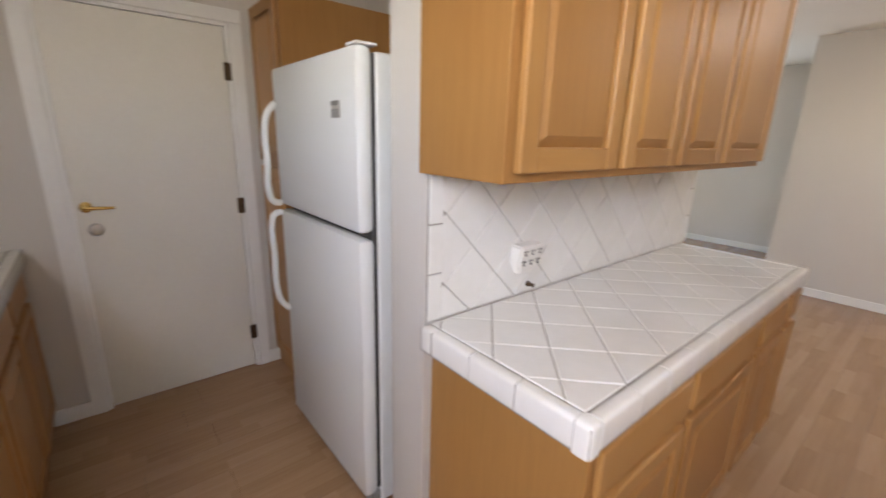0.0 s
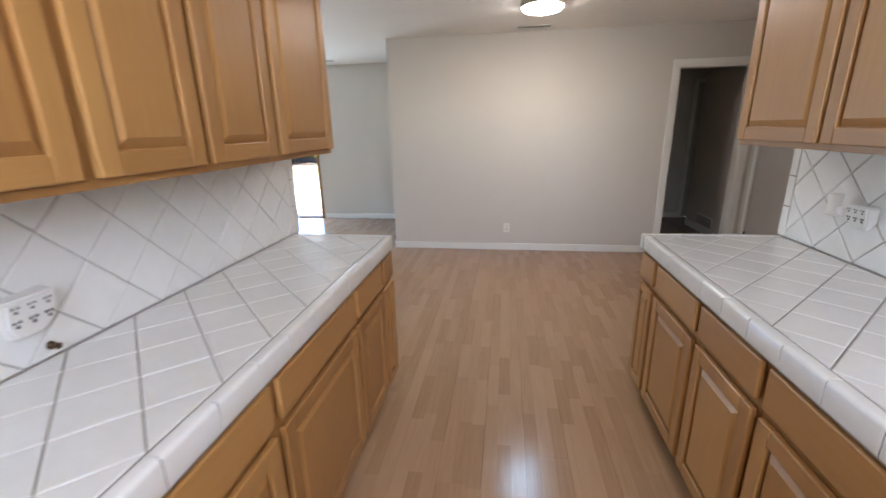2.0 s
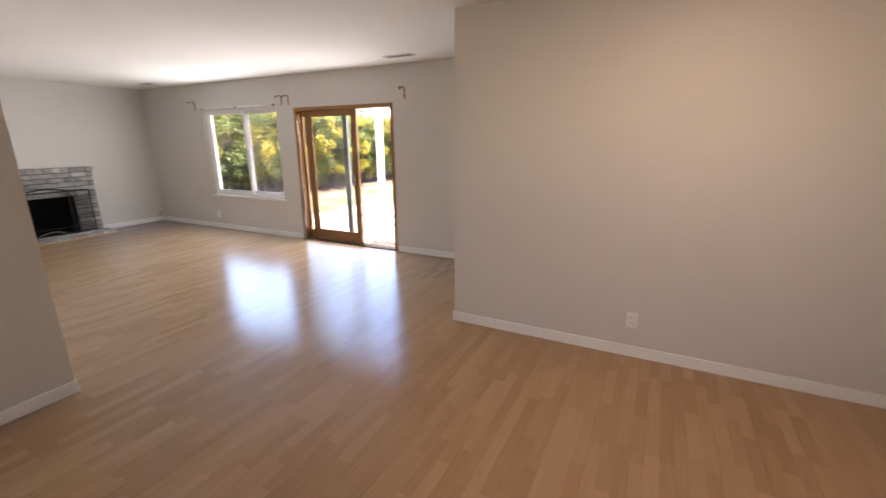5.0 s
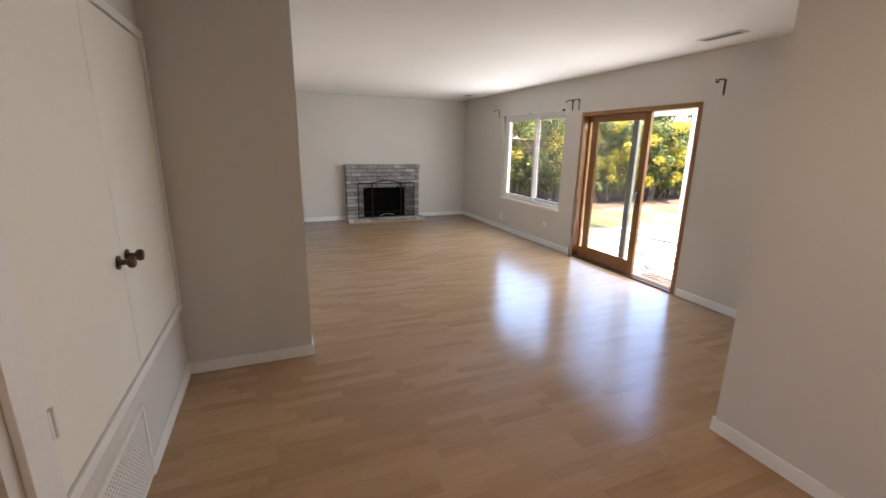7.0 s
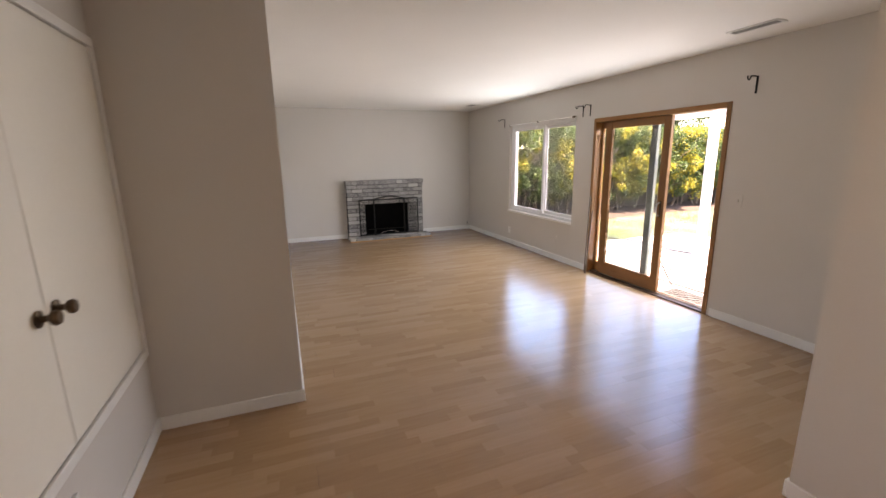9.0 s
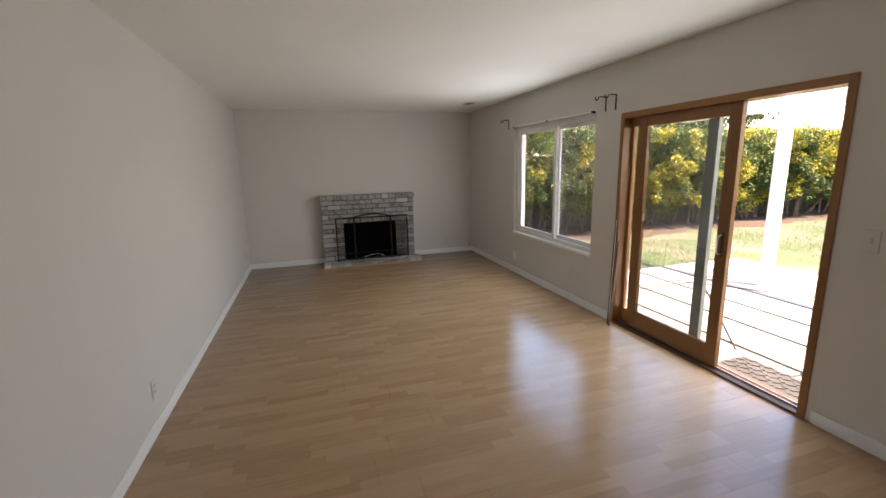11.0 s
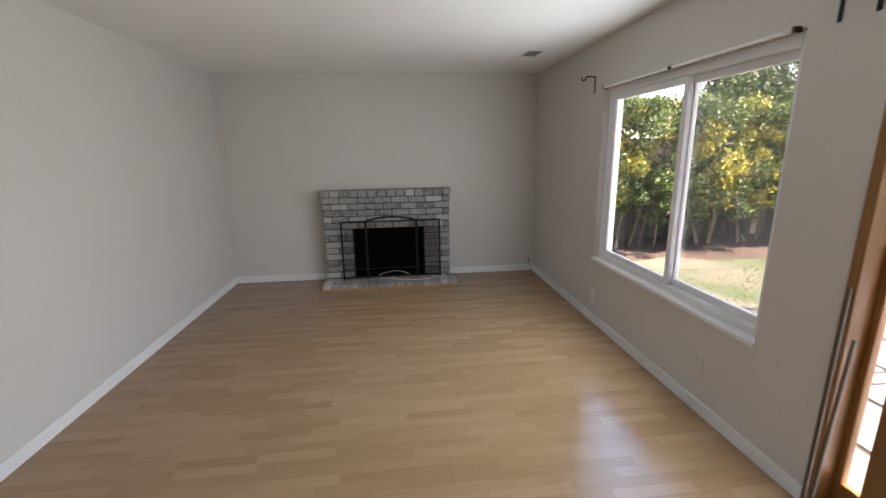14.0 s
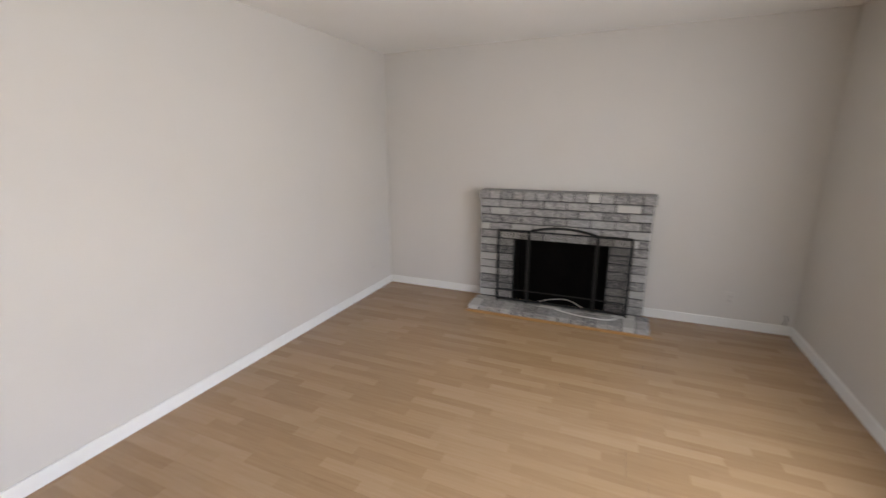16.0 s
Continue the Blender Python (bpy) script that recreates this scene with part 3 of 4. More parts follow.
def countertop(name, x0, y0, x1, y1, front, ends, label, phase, size=0.1525):
    """Tiled counter: a bed of grout, diagonal tiles and rounded caps on the front (side -1 or 1 in x) and at the named ends."""
    ob = thing(name, Matrix(), label, "countertop")
    n = 0.042
    fx = x1 if front > 0 else x0
    part("bed", boxed(x0 + 0.004, y0 + 0.004, 0.846, x1 - 0.004, y1 - 0.004, 0.9165), M["grout"], ob, "grey grout bed")
    ux0, ux1 = (x0, x1 - n) if front > 0 else (x0 + n, x1)
    uy0 = y0 + (n if "near" in ends else 0)
    uy1 = y1 - (n if "far" in ends else 0)
    g = 0.0025
    tile_field(ux0 + g, uy0 + g, ux1 - g, uy1 - g, lambda u, v, h: (u, v, 0.914 + h), ob, phase, size, 0.0036 if front > 0 else 0.0046)
    a = fx - n if front > 0 else fx
    ys = [y0, uy0] if "near" in ends else [y0]
    y = uy0
    while y < uy1 - 0.05:
        y = min(y + 0.1555, uy1)
        ys.append(y)
    if "far" in ends:
        ys.append(y1)
    for p, q in zip(ys, ys[1:]):
        corner = (front, -1) if "near" in ends and p == y0 else (front, 1) if "far" in ends and q == y1 else None
        nose_tile(ob, a, p + (0 if corner and corner[1] < 0 else 0.0012), a + n, q - (0 if corner and corner[1] > 0 else 0.0012), corner)
    for key, yy in (("near", y0), ("far", y1 - n)):
        if key in ends:
            x = ux1 if front > 0 else ux0
            while abs(x - (ux0 if front > 0 else ux1)) > 0.02:
                q = max(x - 0.1555, ux0) if front > 0 else min(x + 0.1555, ux1)
                nose_tile(ob, min(x, q) + 0.0012, yy, max(x, q) - 0.0012, yy + n)
                x = q
    return ob


countertop("tiled_countertop", -0.566, 1.395, 0.0, 3.2, 1, ("near", "far"), "white glazed tile countertop laid diagonally with grey grout", (0.092, 0.0555))
countertop("tiled_countertop", 1.31, 0.43, 1.966, 3.33, -1, ("far",), "white glazed tile countertop laid diagonally beside the aisle", (0.1022, 0.030), 0.158)
side_counter = thing("tiled_countertop", Matrix(), "white glazed tile countertop beside the closed door", "countertop")
part("bed", boxed(-2.255, -0.21, 0.846, -0.5, 0.42, 0.9165), M["grout"], side_counter, "grey grout bed")
tile_field(-2.25, 0.05, -0.51, 0.37, lambda u, v, h: (u, v, 0.914 + h), side_counter)
for i in range(11):
    nose_tile(side_counter, -2.25 + i * 0.157, 0.375, -2.25 + i * 0.157 + 0.155, 0.421)

splash_left = setting("backsplash_left", boxed(-0.5735, 1.425, 0.9235, -0.5705, 3.255, 1.362), M["grout"], "white glazed tile backsplash laid diagonally, grey grout", "backsplash")
tile_field(1.478, 0.926, 3.198, 1.360, lambda u, v, h: (-0.5715 + h, u, v), splash_left, (0.0095, -0.003), gap=0.0036)
splash_right = setting("backsplash_right", boxed(1.9705, 1.5, 0.9235, 1.9735, 3.335, 1.372), M["grout"], "white glazed tile backsplash laid diagonally, dark grout", "backsplash")
tile_field(1.60, 0.926, 3.278, 1.370, lambda u, v, h: (1.9715 - h, u, v), splash_right, (0.0242, 0.0056), 0.158)
for k in range(3):
    z0 = 0.926 + k * 0.1475
    for u in (1.427, 3.203):
        tile_rect(u, z0, u + 0.048, z0 + 0.143, lambda p, q, h: (-0.5715 + h, p, q), splash_left)
    tile_rect(3.283, z0, 3.332, z0 + 0.143, lambda p, q, h: (1.9715 - h, p, q), splash_right)


# ---- kitchen: refrigerator ----
def handle_curve(points, r, squash=1.0):
    """A bar swept through points, with rounded bends."""
    cu = bpy.data.curves.new("bar", "CURVE")
    cu.dimensions, cu.bevel_depth, cu.bevel_resolution, cu.use_fill_caps = "3D", r, 3, True
    sp = cu.splines.new("BEZIER")
    sp.bezier_points.add(len(points) - 1)
    for bp, p in zip(sp.bezier_points, points):
        bp.co, bp.handle_left_type, bp.handle_right_type = p, "AUTO", "AUTO"
    tmp = bpy.data.objects.new("bar", cu)
    me = bpy.data.meshes.new_from_object(tmp)
    bm = bmesh.new()
    bm.from_mesh(me)
    bpy.data.objects.remove(tmp), bpy.data.curves.remove(cu), bpy.data.meshes.remove(me)
    return bm


fridge = thing("refrigerator", pose(-1.59, 1.355, 0), "white top-freezer refrigerator standing in the wall alcove", "refrigerator")
part("body", boxed(0.004, 0.075, 0.03, 0.741, 0.76, 1.70, bevel=0.008), M["fridge"], fridge)
part("gasket", boxed(0.012, 0.058, 0.10, 0.733, 0.0755, 1.695), M["dark_gap"], fridge, "dark rubber door gasket")
part("freezer_door", boxed(0, 0, 1.142, 0.745, 0.062, 1.715, bevel=0.022), M["fridge"], fridge, smooth=True)
part("main_door", boxed(0, 0, 0.085, 0.745, 0.062, 1.122, bevel=0.022), M["fridge"], fridge, smooth=True)
part("kick_grille", boxed(0.01, 0.04, 0.01, 0.735, 0.075, 0.08, bevel=0.004), M["plastic_grey"], fridge, "dark kick grille")
part("handle", handle_curve([(0.035, -0.002, 1.152), (0.034, -0.034, 1.160), (0.033, -0.048, 1.185), (0.033, -0.050, 1.34), (0.033, -0.048, 1.49), (0.034, -0.034, 1.535), (0.035, -0.002, 1.575)], 0.014), M["fridge"], fridge, smooth=True)
part("handle", handle_curve([(0.035, -0.002, 1.112), (0.034, -0.034, 1.104), (0.033, -0.048, 1.08), (0.033, -0.050, 0.92), (0.033, -0.048, 0.73), (0.034, -0.034, 0.685), (0.035, -0.002, 0.645)], 0.014), M["fridge"], fridge, smooth=True)
part("hinge_cover", boxed(0.665, 0.012, 1.7145, 0.735, 0.085, 1.724, bevel=0.004), M["plastic_white"], fridge)
badge = part("badge", boxed(0.585, -0.004, 1.507, 0.640, 0.001, 1.560, bevel=0.001), M["plastic_grey"], fridge, "small dark square badge")
part("badge_bar", boxed(0.590, -0.0055, 1.535, 0.635, -0.0035, 1.545), M["steel"], badge)


# ---- doors ----
def hinge(bm, x, y, z, axis="y"):
    tube(bm, (x, y, z - 0.045), (x, y, z + 0.045), 0.007, sides=10)
    d = 0.018
    box(bm, x - (0.001 if axis == "y" else d), y - (d if axis == "y" else 0.001), z - 0.044, x + (0.001 if axis == "y" else d), y + (d if axis == "y" else 0.001), z + 0.044)
    return bm


def knob_profile(scale=1.0):
    return [(r * scale, h * scale) for r, h in ((0.030, 0.0), (0.030, 0.006), (0.012, 0.011), (0.011, 0.030), (0.024, 0.040), (0.027, 0.052), (0.022, 0.062), (0.008, 0.065))]


garage_door = tagged(part("door_1", boxed(-2.302, 0.622, 0.012, -2.264, 1.348, 1.978, bevel=0.002), M["door"]), "white painted flush door, closed, with brass lever", "door", kind="structure")
for z in (1.76, 1.04, 0.24):
    part("hinge", hinge(bmesh.new(), -2.257, 1.352, z), M["bronze"], garage_door, "dark metal hinge")
lever = lathe(bmesh.new(), ((0.026, 0), (0.026, 0.006), (0.011, 0.012), (0.011, 0.045)), pose(-2.264, 0.665, 1.085, 0, 90, 0))
tube(lever, (-2.222, 0.655, 1.085), (-2.222, 0.775, 1.080), 0.009, 0.007)
part("lever_handle", lever, M["brass"], garage_door, "polished brass lever", True)
part("deadbolt", lathe(bmesh.new(), ((0.032, 0), (0.032, 0.008), (0.024, 0.016), (0.008, 0.018)), pose(-2.264, 0.690, 0.975, 0, 90, 0)), M["steel"], garage_door, "round steel deadbolt", True)

nook_door = tagged(part("door_2", boxed(3.226, 5.224, 0.010, 3.262, 5.966, 2.036, bevel=0.002), M["hall_door"]), "pale grey painted flush door, closed, dark knob", "door", kind="structure")
for z in (1.80, 0.26):
    part("hinge", hinge(bmesh.new(), 3.218, 5.966, z), M["iron"], nook_door, "black hinge")
part("knob", lathe(bmesh.new(), knob_profile(), pose(3.226, 5.285, 1.0, 0, -90, 0)), M["bronze"], nook_door, "dark bronze knob", True)
setting("wall_nook_closet", boxed(3.9, 5.0, 0, 3.92, 6.2, 2.4), M["wall"], "plain wall behind the closed door", "wall")
setting("nook_stop", boxed(3.264, 5.2, 0, 3.338, 5.99, 2.06), M["wall"], "plain filling behind the closed door", "wall")
tagged(part("door_3", boxed(3.424, 8.185, 0.010, 4.156, 8.222, 2.036, bevel=0.002), M["hall_door"]), "grey painted flush door at the hallway's end", "door", kind="structure")
setting("hall_stop", boxed(3.4, 8.225, 0, 4.18, 8.288, 2.06), M["wall"], "plain filling behind the hallway door", "wall")
hall_vent = thing("wall_vent", pose(3.30, 7.05, 0.10), "white slotted return-air vent low on the hallway wall", "vent")
part("frame", boxed(-0.019, -0.22, 0.0, -0.0135, 0.22, 0.16, bevel=0.002), M["trim"], hall_vent)
for i in range(9):
    part("slat", boxed(-0.025, -0.19 + i * 0.045, 0.02, -0.019, -0.165 + i * 0.045, 0.14), M["plastic_grey"], hall_vent)

# furnace closet
casing("trim_closet", CLOSET[0], CLOSET[1], CLOSET[3], 3.26, "x", 1, w=0.045, d=0.018, z0=CLOSET[2], bottom=True, far=False)
setting("trim_partition_end", boxed(-0.754, 3.262, 0.084, -0.628, 3.282, 2.44, bevel=0.002), M["trim"], "white painted trim board on the wall's end", "trim")
for x0, x1, hx in ((-2.396, -1.568, -2.398), (-1.562, -0.775, -0.777)):
    leaf_door = tagged(part("closet_door", boxed(x0, 3.225, 0.536, x1, 3.266, 2.084, bevel=0.002), M["closet_door"]), "cream painted flush closet door, closed, with bronze knob", "door", "closet doors", "structure")
    for z in (1.93, 0.78):
        part("hinge", hinge(bmesh.new(), hx, 3.279, z, "x"), M["trim"], leaf_door, "painted hinge")
    kx = -1.625 if x0 < -2 else -1.505
    part("knob", lathe(bmesh.new(), knob_profile(), pose(kx, 3.266, 1.048, -90, 0, 0)), M["bronze"], leaf_door, "aged bronze knob", True)
grille = thing("return_air_grille", pose(-1.48, 3.26, 0.03), "white perforated return-air grille under the closet doors", "vent")
# thin black sheet stands in for the shaded hollow
part("backing", boxed(0.01, 0.0005, 0.01, 0.60, 0.003, 0.355), M["mesh"], grille, "near-black sheet for the shade behind the grille")
part("frame", box(box(box(boxed(0, 0.001, 0, 0.61, 0.014, 0.022), 0, 0.001, 0.340, 0.61, 0.014, 0.362), 0, 0.001, 0.022, 0.022, 0.014, 0.340), 0.588, 0.001, 0.022, 0.61, 0.014, 0.340), M["trim"], grille)
for i in range(29):
    part("slat", boxed(0.024 + i * 0.0196, 0.004, 0.022, 0.024 + i * 0.0196 + 0.0088, 0.010, 0.340), M["trim"], grille)
for i in range(14):
    part("rib", boxed(0.022, 0.0045, 0.028 + i * 0.0225, 0.588, 0.0095, 0.028 + i * 0.0225 + 0.0105), M["trim"], grille)


# ---- fixtures ----
def face_plate(m, label, kind="outlet", paint="plastic_white"):
    """A wall plate; local -y is out of the wall."""
    ob = thing("wall_outlet" if kind == "outlet" else "light_switch", m, label, kind)
    part("plate", boxed(-0.036, -0.006, -0.058, 0.036, 0.0, 0.058, bevel=0.003), M[paint], ob)
    if kind == "outlet":
        for z in (-0.02, 0.02):
            sk = part("socket", boxed(-0.017, -0.0085, z - 0.014, 0.017, -0.0055, z + 0.014, bevel=0.002), M[paint], ob)
            for x in (-0.007, 0.007):
                part("slot", boxed(x - 0.0015, -0.0092, z - 0.003, x + 0.0015, -0.0082, z + 0.008), M["dark_gap"], sk)
    else:
        part("rocker", boxed(-0.005, -0.016, -0.012, 0.005, -0.005, 0.012, bevel=0.002), M[paint], ob)
    return ob


face_plate(pose(0.628, 6.109, 0.279), "white wall outlet low on the grey wall")
face_plate(pose(-6.32, 7.839, 0.245), "white wall outlet under the window")
face_plate(pose(-8.059, 7.38, 0.26, 0, 0, 90), "wall outlet painted over in wall grey beside the fireplace", paint="wall")
face_plate(pose(-7.66, 4.071, 0.30, 0, 0, 180), "wall outlet painted over in wall grey by the corner", paint="wall")
face_plate(pose(-3.72, 4.071, 0.27, 0, 0, 180), "wall outlet painted over in wall grey, low on the long wall", paint="wall")
face_plate(pose(-2.325, 7.839, 1.13), "light switch painted over in wall grey beside the sliding door", "switch", "wall")
face_plate(pose(-4.95, 7.839, 0.31), "wall outlet painted over in wall grey under the window", paint="wall")
hook = thing("wall_hook", pose(-0.563, 1.875, 0.955), "small steel hook under the backsplash outlet", "hook")
part("base", lathe(bmesh.new(), ((0.011, 0), (0.011, 0.004), (0.006, 0.008), (0.006, 0.022), (0.009, 0.026)), pose(0, 0, 0, 0, 90, 0)), M["bronze"], hook, smooth=True)


def wall_tap(m, label):
    """A plug-in multi-outlet block: shield-shaped, its face leaning out at the top, sockets in two rows."""
    ob = thing("multi_outlet", m, label, "outlet")
    bm = bmesh.new()
    back = ((-0.064, 0.050), (0.064, 0.050), (0.064, -0.020), (0.036, -0.062), (-0.036, -0.062), (-0.064, -0.020))
    front = [bm.verts.new((x * 0.90, -0.052 if z > 0 else -0.040 if z > -0.04 else -0.026, z * 0.92)) for x, z in back]
    rear = [bm.verts.new((x, 0.0, z)) for x, z in back]
    bm.faces.new(front), bm.faces.new(rear[::-1])
    for k in range(6):
        bm.faces.new((rear[k], rear[(k + 1) % 6], front[(k + 1) % 6], front[k]))
    bmesh.ops.recalc_face_normals(bm, faces=bm.faces)
    bmesh.ops.triangulate(bm, faces=[f for f in bm.faces if len(f.verts) > 4])
    bmesh.ops.bevel(bm, geom=[e for e in bm.edges if e.calc_face_angle(0) > 0.5], offset=0.007, segments=2, affect="EDGES")
    body = part("body", bm, M["plastic_white"], ob, smooth=True)
    for cx in (-0.036, 0.0, 0.036):
        for cz, cy in ((0.024, -0.0475), (-0.012, -0.0425)):
            for dx, dz in ((-0.006, 0.004), (0.006, 0.004), (0.0, -0.007)):
                part("socket_slot", boxed(cx + dx - 0.0017, cy - 0.003, cz + dz - 0.0035, cx + dx + 0.0017, cy + 0.003, cz + dz + 0.0035), M["dark_gap"], body)
    return ob


wall_tap(pose(-0.5635, 1.83, 1.068, 0, 0, 90), "white plastic multi-outlet block on the tiled backsplash")
wall_tap(pose(1.9635, 2.84, 1.118, 0, 0, -90) @ Matrix.Scale(0.88, 4), "white plastic multi-outlet block beside a plugged-in freshener")
fresh = thing("plug_in_freshener", pose(1.9635, 2.925, 1.10, 0, 0, -90), "small white plug-in air freshener on the tiles", "freshener")
part("bottle", lathe(bmesh.new(), ((0.002, 0.0), (0.026, 0.002), (0.029, 0.010), (0.021, 0.020), (0.0215, 0.078), (0.024, 0.090), (0.021, 0.0905)), pose(-0.02, -0.045, 0.0)), M["plastic_white"], fresh, smooth=True)
part("cap", lathe(bmesh.new(), ((0.0, 0.087), (0.021, 0.087), (0.021, 0.0885), (0.0, 0.0885)), pose(-0.02, -0.045, 0.0)), M["dark_gap"], fresh, "dark top opening")
part("plug", boxed(-0.018, -0.05, 0.01, 0.03, 0.0, 0.04, bevel=0.004), M["plastic_white"], fresh)

lamp = thing("ceiling_light", pose(0.87, 4.96, CEIL), "round flush ceiling light with steel ring, switched on", "ceiling light")
part("ring", lathe(bmesh.new(), ((0.175, -0.002), (0.18, -0.02), (0.178, -0.05), (0.168, -0.052), (0.168, -0.003)), sides=40), M["steel"], lamp, "brushed steel ring", True)
part("diffuser", lathe(bmesh.new(), ((0.166, -0.006), (0.166, -0.055), (0.150, -0.075), (0.09, -0.090), (0.01, -0.094)), sides=40), M["lamp_glow"], lamp, "glowing white diffuser", True)


def ceiling_vent(x, y, w, d, n, label):
    ob = thing("ceiling_vent", pose(x, y, CEIL), label, "vent")
    # flat grey sheet takes the place of the duct's shade above the slats
    part("backing", boxed(-w / 2 + 0.012, -d / 2 + 0.012, -0.004, w / 2 - 0.012, d / 2 - 0.012, -0.001), M["plastic_grey"], ob, "grey sheet for the shade behind the slats")
    fr = bmesh.new()
    for a in ((-w / 2, -d / 2, w / 2, -d / 2 + 0.014), (-w / 2, d / 2 - 0.014, w / 2, d / 2), (-w / 2, -d / 2 + 0.014, -w / 2 + 0.014, d / 2 - 0.014), (w / 2 - 0.014, -d / 2 + 0.014, w / 2, d / 2 - 0.014)):
        box(fr, a[0], a[1], -0.010, a[2], a[3], -0.0005)
    part("frame", fr, M["trim"], ob)
    for i in range(n):
        y0 = -d / 2 + 0.02 + (d - 0.04) * i / n
        part("slat", boxed(-w / 2 + 0.014, y0, -0.009, w / 2 - 0.014, y0 + (d - 0.04) / n * 0.5, -0.004), M["plastic_grey"], ob)
    return ob


ceiling_vent(0.86, 5.88, 0.36, 0.11, 4, "grey slatted ceiling vent in the dining area")
ceiling_vent(-2.09, 7.41, 0.36, 0.12, 4, "grey slatted ceiling vent by the sliding door")
ceiling_vent(-7.00, 7.41, 0.26, 0.16, 5, "grey slatted ceiling vent near the fireplace")


# ---- living room: sliding door ----
sx0, sx1, _, sz1 = SLIDE
slider = thing("sliding_door", pose(0, 0, 0), "varnished wood sliding patio door standing half open", "sliding door", kind="structure")
fr = bmesh.new()
box(fr, sx0, 7.830, 0.0, sx0 + 0.042, 7.985, sz1, bevel=0.003)
box(fr, sx1 - 0.045, 7.830, 0.0, sx1, 7.985, sz1, bevel=0.003)
part("jambs", fr, M["fir"], slider)
part("head", boxed(sx0 + 0.042, 7.830, sz1 - 0.05, sx1 - 0.045, 7.985, sz1, bevel=0.003), M["fir_h"], slider)
part("threshold", boxed(sx0 + 0.042, 7.828, 0.001, sx1 - 0.045, 7.998, 0.016, bevel=0.003), M["threshold"], slider, "dark worn wooden threshold")
part("track", boxed(sx0 + 0.042, 7.890, 0.016, sx1 - 0.045, 7.896, 0.027), M["steel"], slider, "bright steel track")
part("track", boxed(sx0 + 0.042, 7.935, 0.016, sx1 - 0.045, 7.941, 0.027), M["steel"], slider, "bright steel track")


def panel(name, x0, x1, y, stile_l, stile_r, top, bottom, mat_r, label):
    leaf_ob = part(name, boxed(x0, y - 0.02, 0.028, x0 + stile_l, y + 0.02, sz1 - 0.052, bevel=0.003), M["fir"], slider, label)
    part("stile", boxed(x1 - stile_r, y - 0.02, 0.028, x1, y + 0.02, sz1 - 0.052, bevel=0.003), mat_r, leaf_ob)
    part("rail", boxed(x0 + stile_l, y - 0.019, 0.028, x1 - stile_r, y + 0.019, 0.028 + bottom, bevel=0.003), M["fir_h"], leaf_ob)
    part("rail", boxed(x0 + stile_l, y - 0.019, sz1 - 0.052 - top, x1 - stile_r, y + 0.019, sz1 - 0.052, bevel=0.003), M["fir_h"], leaf_ob)
    pane = part("pane", boxed(x0 + stile_l - 0.004, y - 0.003, 0.024 + bottom, x1 - stile_r + 0.004, y + 0.003, sz1 - 0.048 - top), M["glass"], leaf_ob, "clear glass pane")
    pane.visible_shadow = False
    return leaf_ob


panel("fixed_panel", sx0 + 0.043, -3.335, 7.945, 0.026, 0.085, 0.075, 0.12, M["aluminium"], "fixed glazed panel with grey outer stile")
open_leaf = panel("sliding_panel", -4.068, -3.13, 7.893, 0.105, 0.092, 0.085, 0.155, M["fir"], "sliding glazed panel pushed open")
part("pull", handle_curve([(-3.172, 7.874, 0.89), (-3.172, 7.833, 0.895), (-3.172, 7.821, 0.92), (-3.172, 7.819, 0.96), (-3.172, 7.821, 1.00), (-3.172, 7.833, 1.025), (-3.172, 7.874, 1.03)], 0.0045), M["aluminium"], open_leaf, "dull worn metal pull handle", True)
part("lock_plate", boxed(-3.183, 7.868, 0.87, -3.161, 7.874, 1.05, bevel=0.002), M["bronze"], open_leaf, "dark lock plate")
bar = thing("security_bar", pose(-4.135, 7.736, 0), "two dark brown wooden security sticks leaning on the door jamb", "stick")
part("stick", tube(bmesh.new(), (0.0, 0.0, 0.002), (-0.028, 0.082, 0.83), 0.0085, sides=10), M["threshold"], bar)
part("stick", tube(bmesh.new(), (-0.035, 0.012, 0.002), (-0.085, 0.084, 1.02), 0.0085, sides=10), M["threshold"], bar)

# ---- living room: window ----
wx0, wx1, wz0, wz1 = WIN
win = thing("window_1", pose(0, 0, 0), "white vinyl sliding window looking on the garden hedge", "window", kind="structure")
wf = bmesh.new()
box(wf, wx0, 7.888, wz0, wx0 + 0.06, 7.985, wz1, bevel=0.003)
box(wf, wx1 - 0.06, 7.888, wz0, wx1, 7.985, wz1, bevel=0.003)
box(wf, wx0 + 0.06, 7.888, wz1 - 0.06, wx1 - 0.06, 7.985, wz1, bevel=0.003)
box(wf, wx0 + 0.06, 7.888, wz0, wx1 - 0.06, 7.985, wz0 + 0.055, bevel=0.003)
part("window_frame", wf, M["vinyl"], win)
part("window_sill", box(boxed(wx0 - 0.008, 7.822, wz0 - 0.012, wx1 + 0.008, 7.8385, wz0 + 0.014, bevel=0.003), wx0 + 0.002, 7.8385, wz0 + 0.001, wx1 - 0.002, 7.8875, wz0 + 0.014), M["trim"], win)


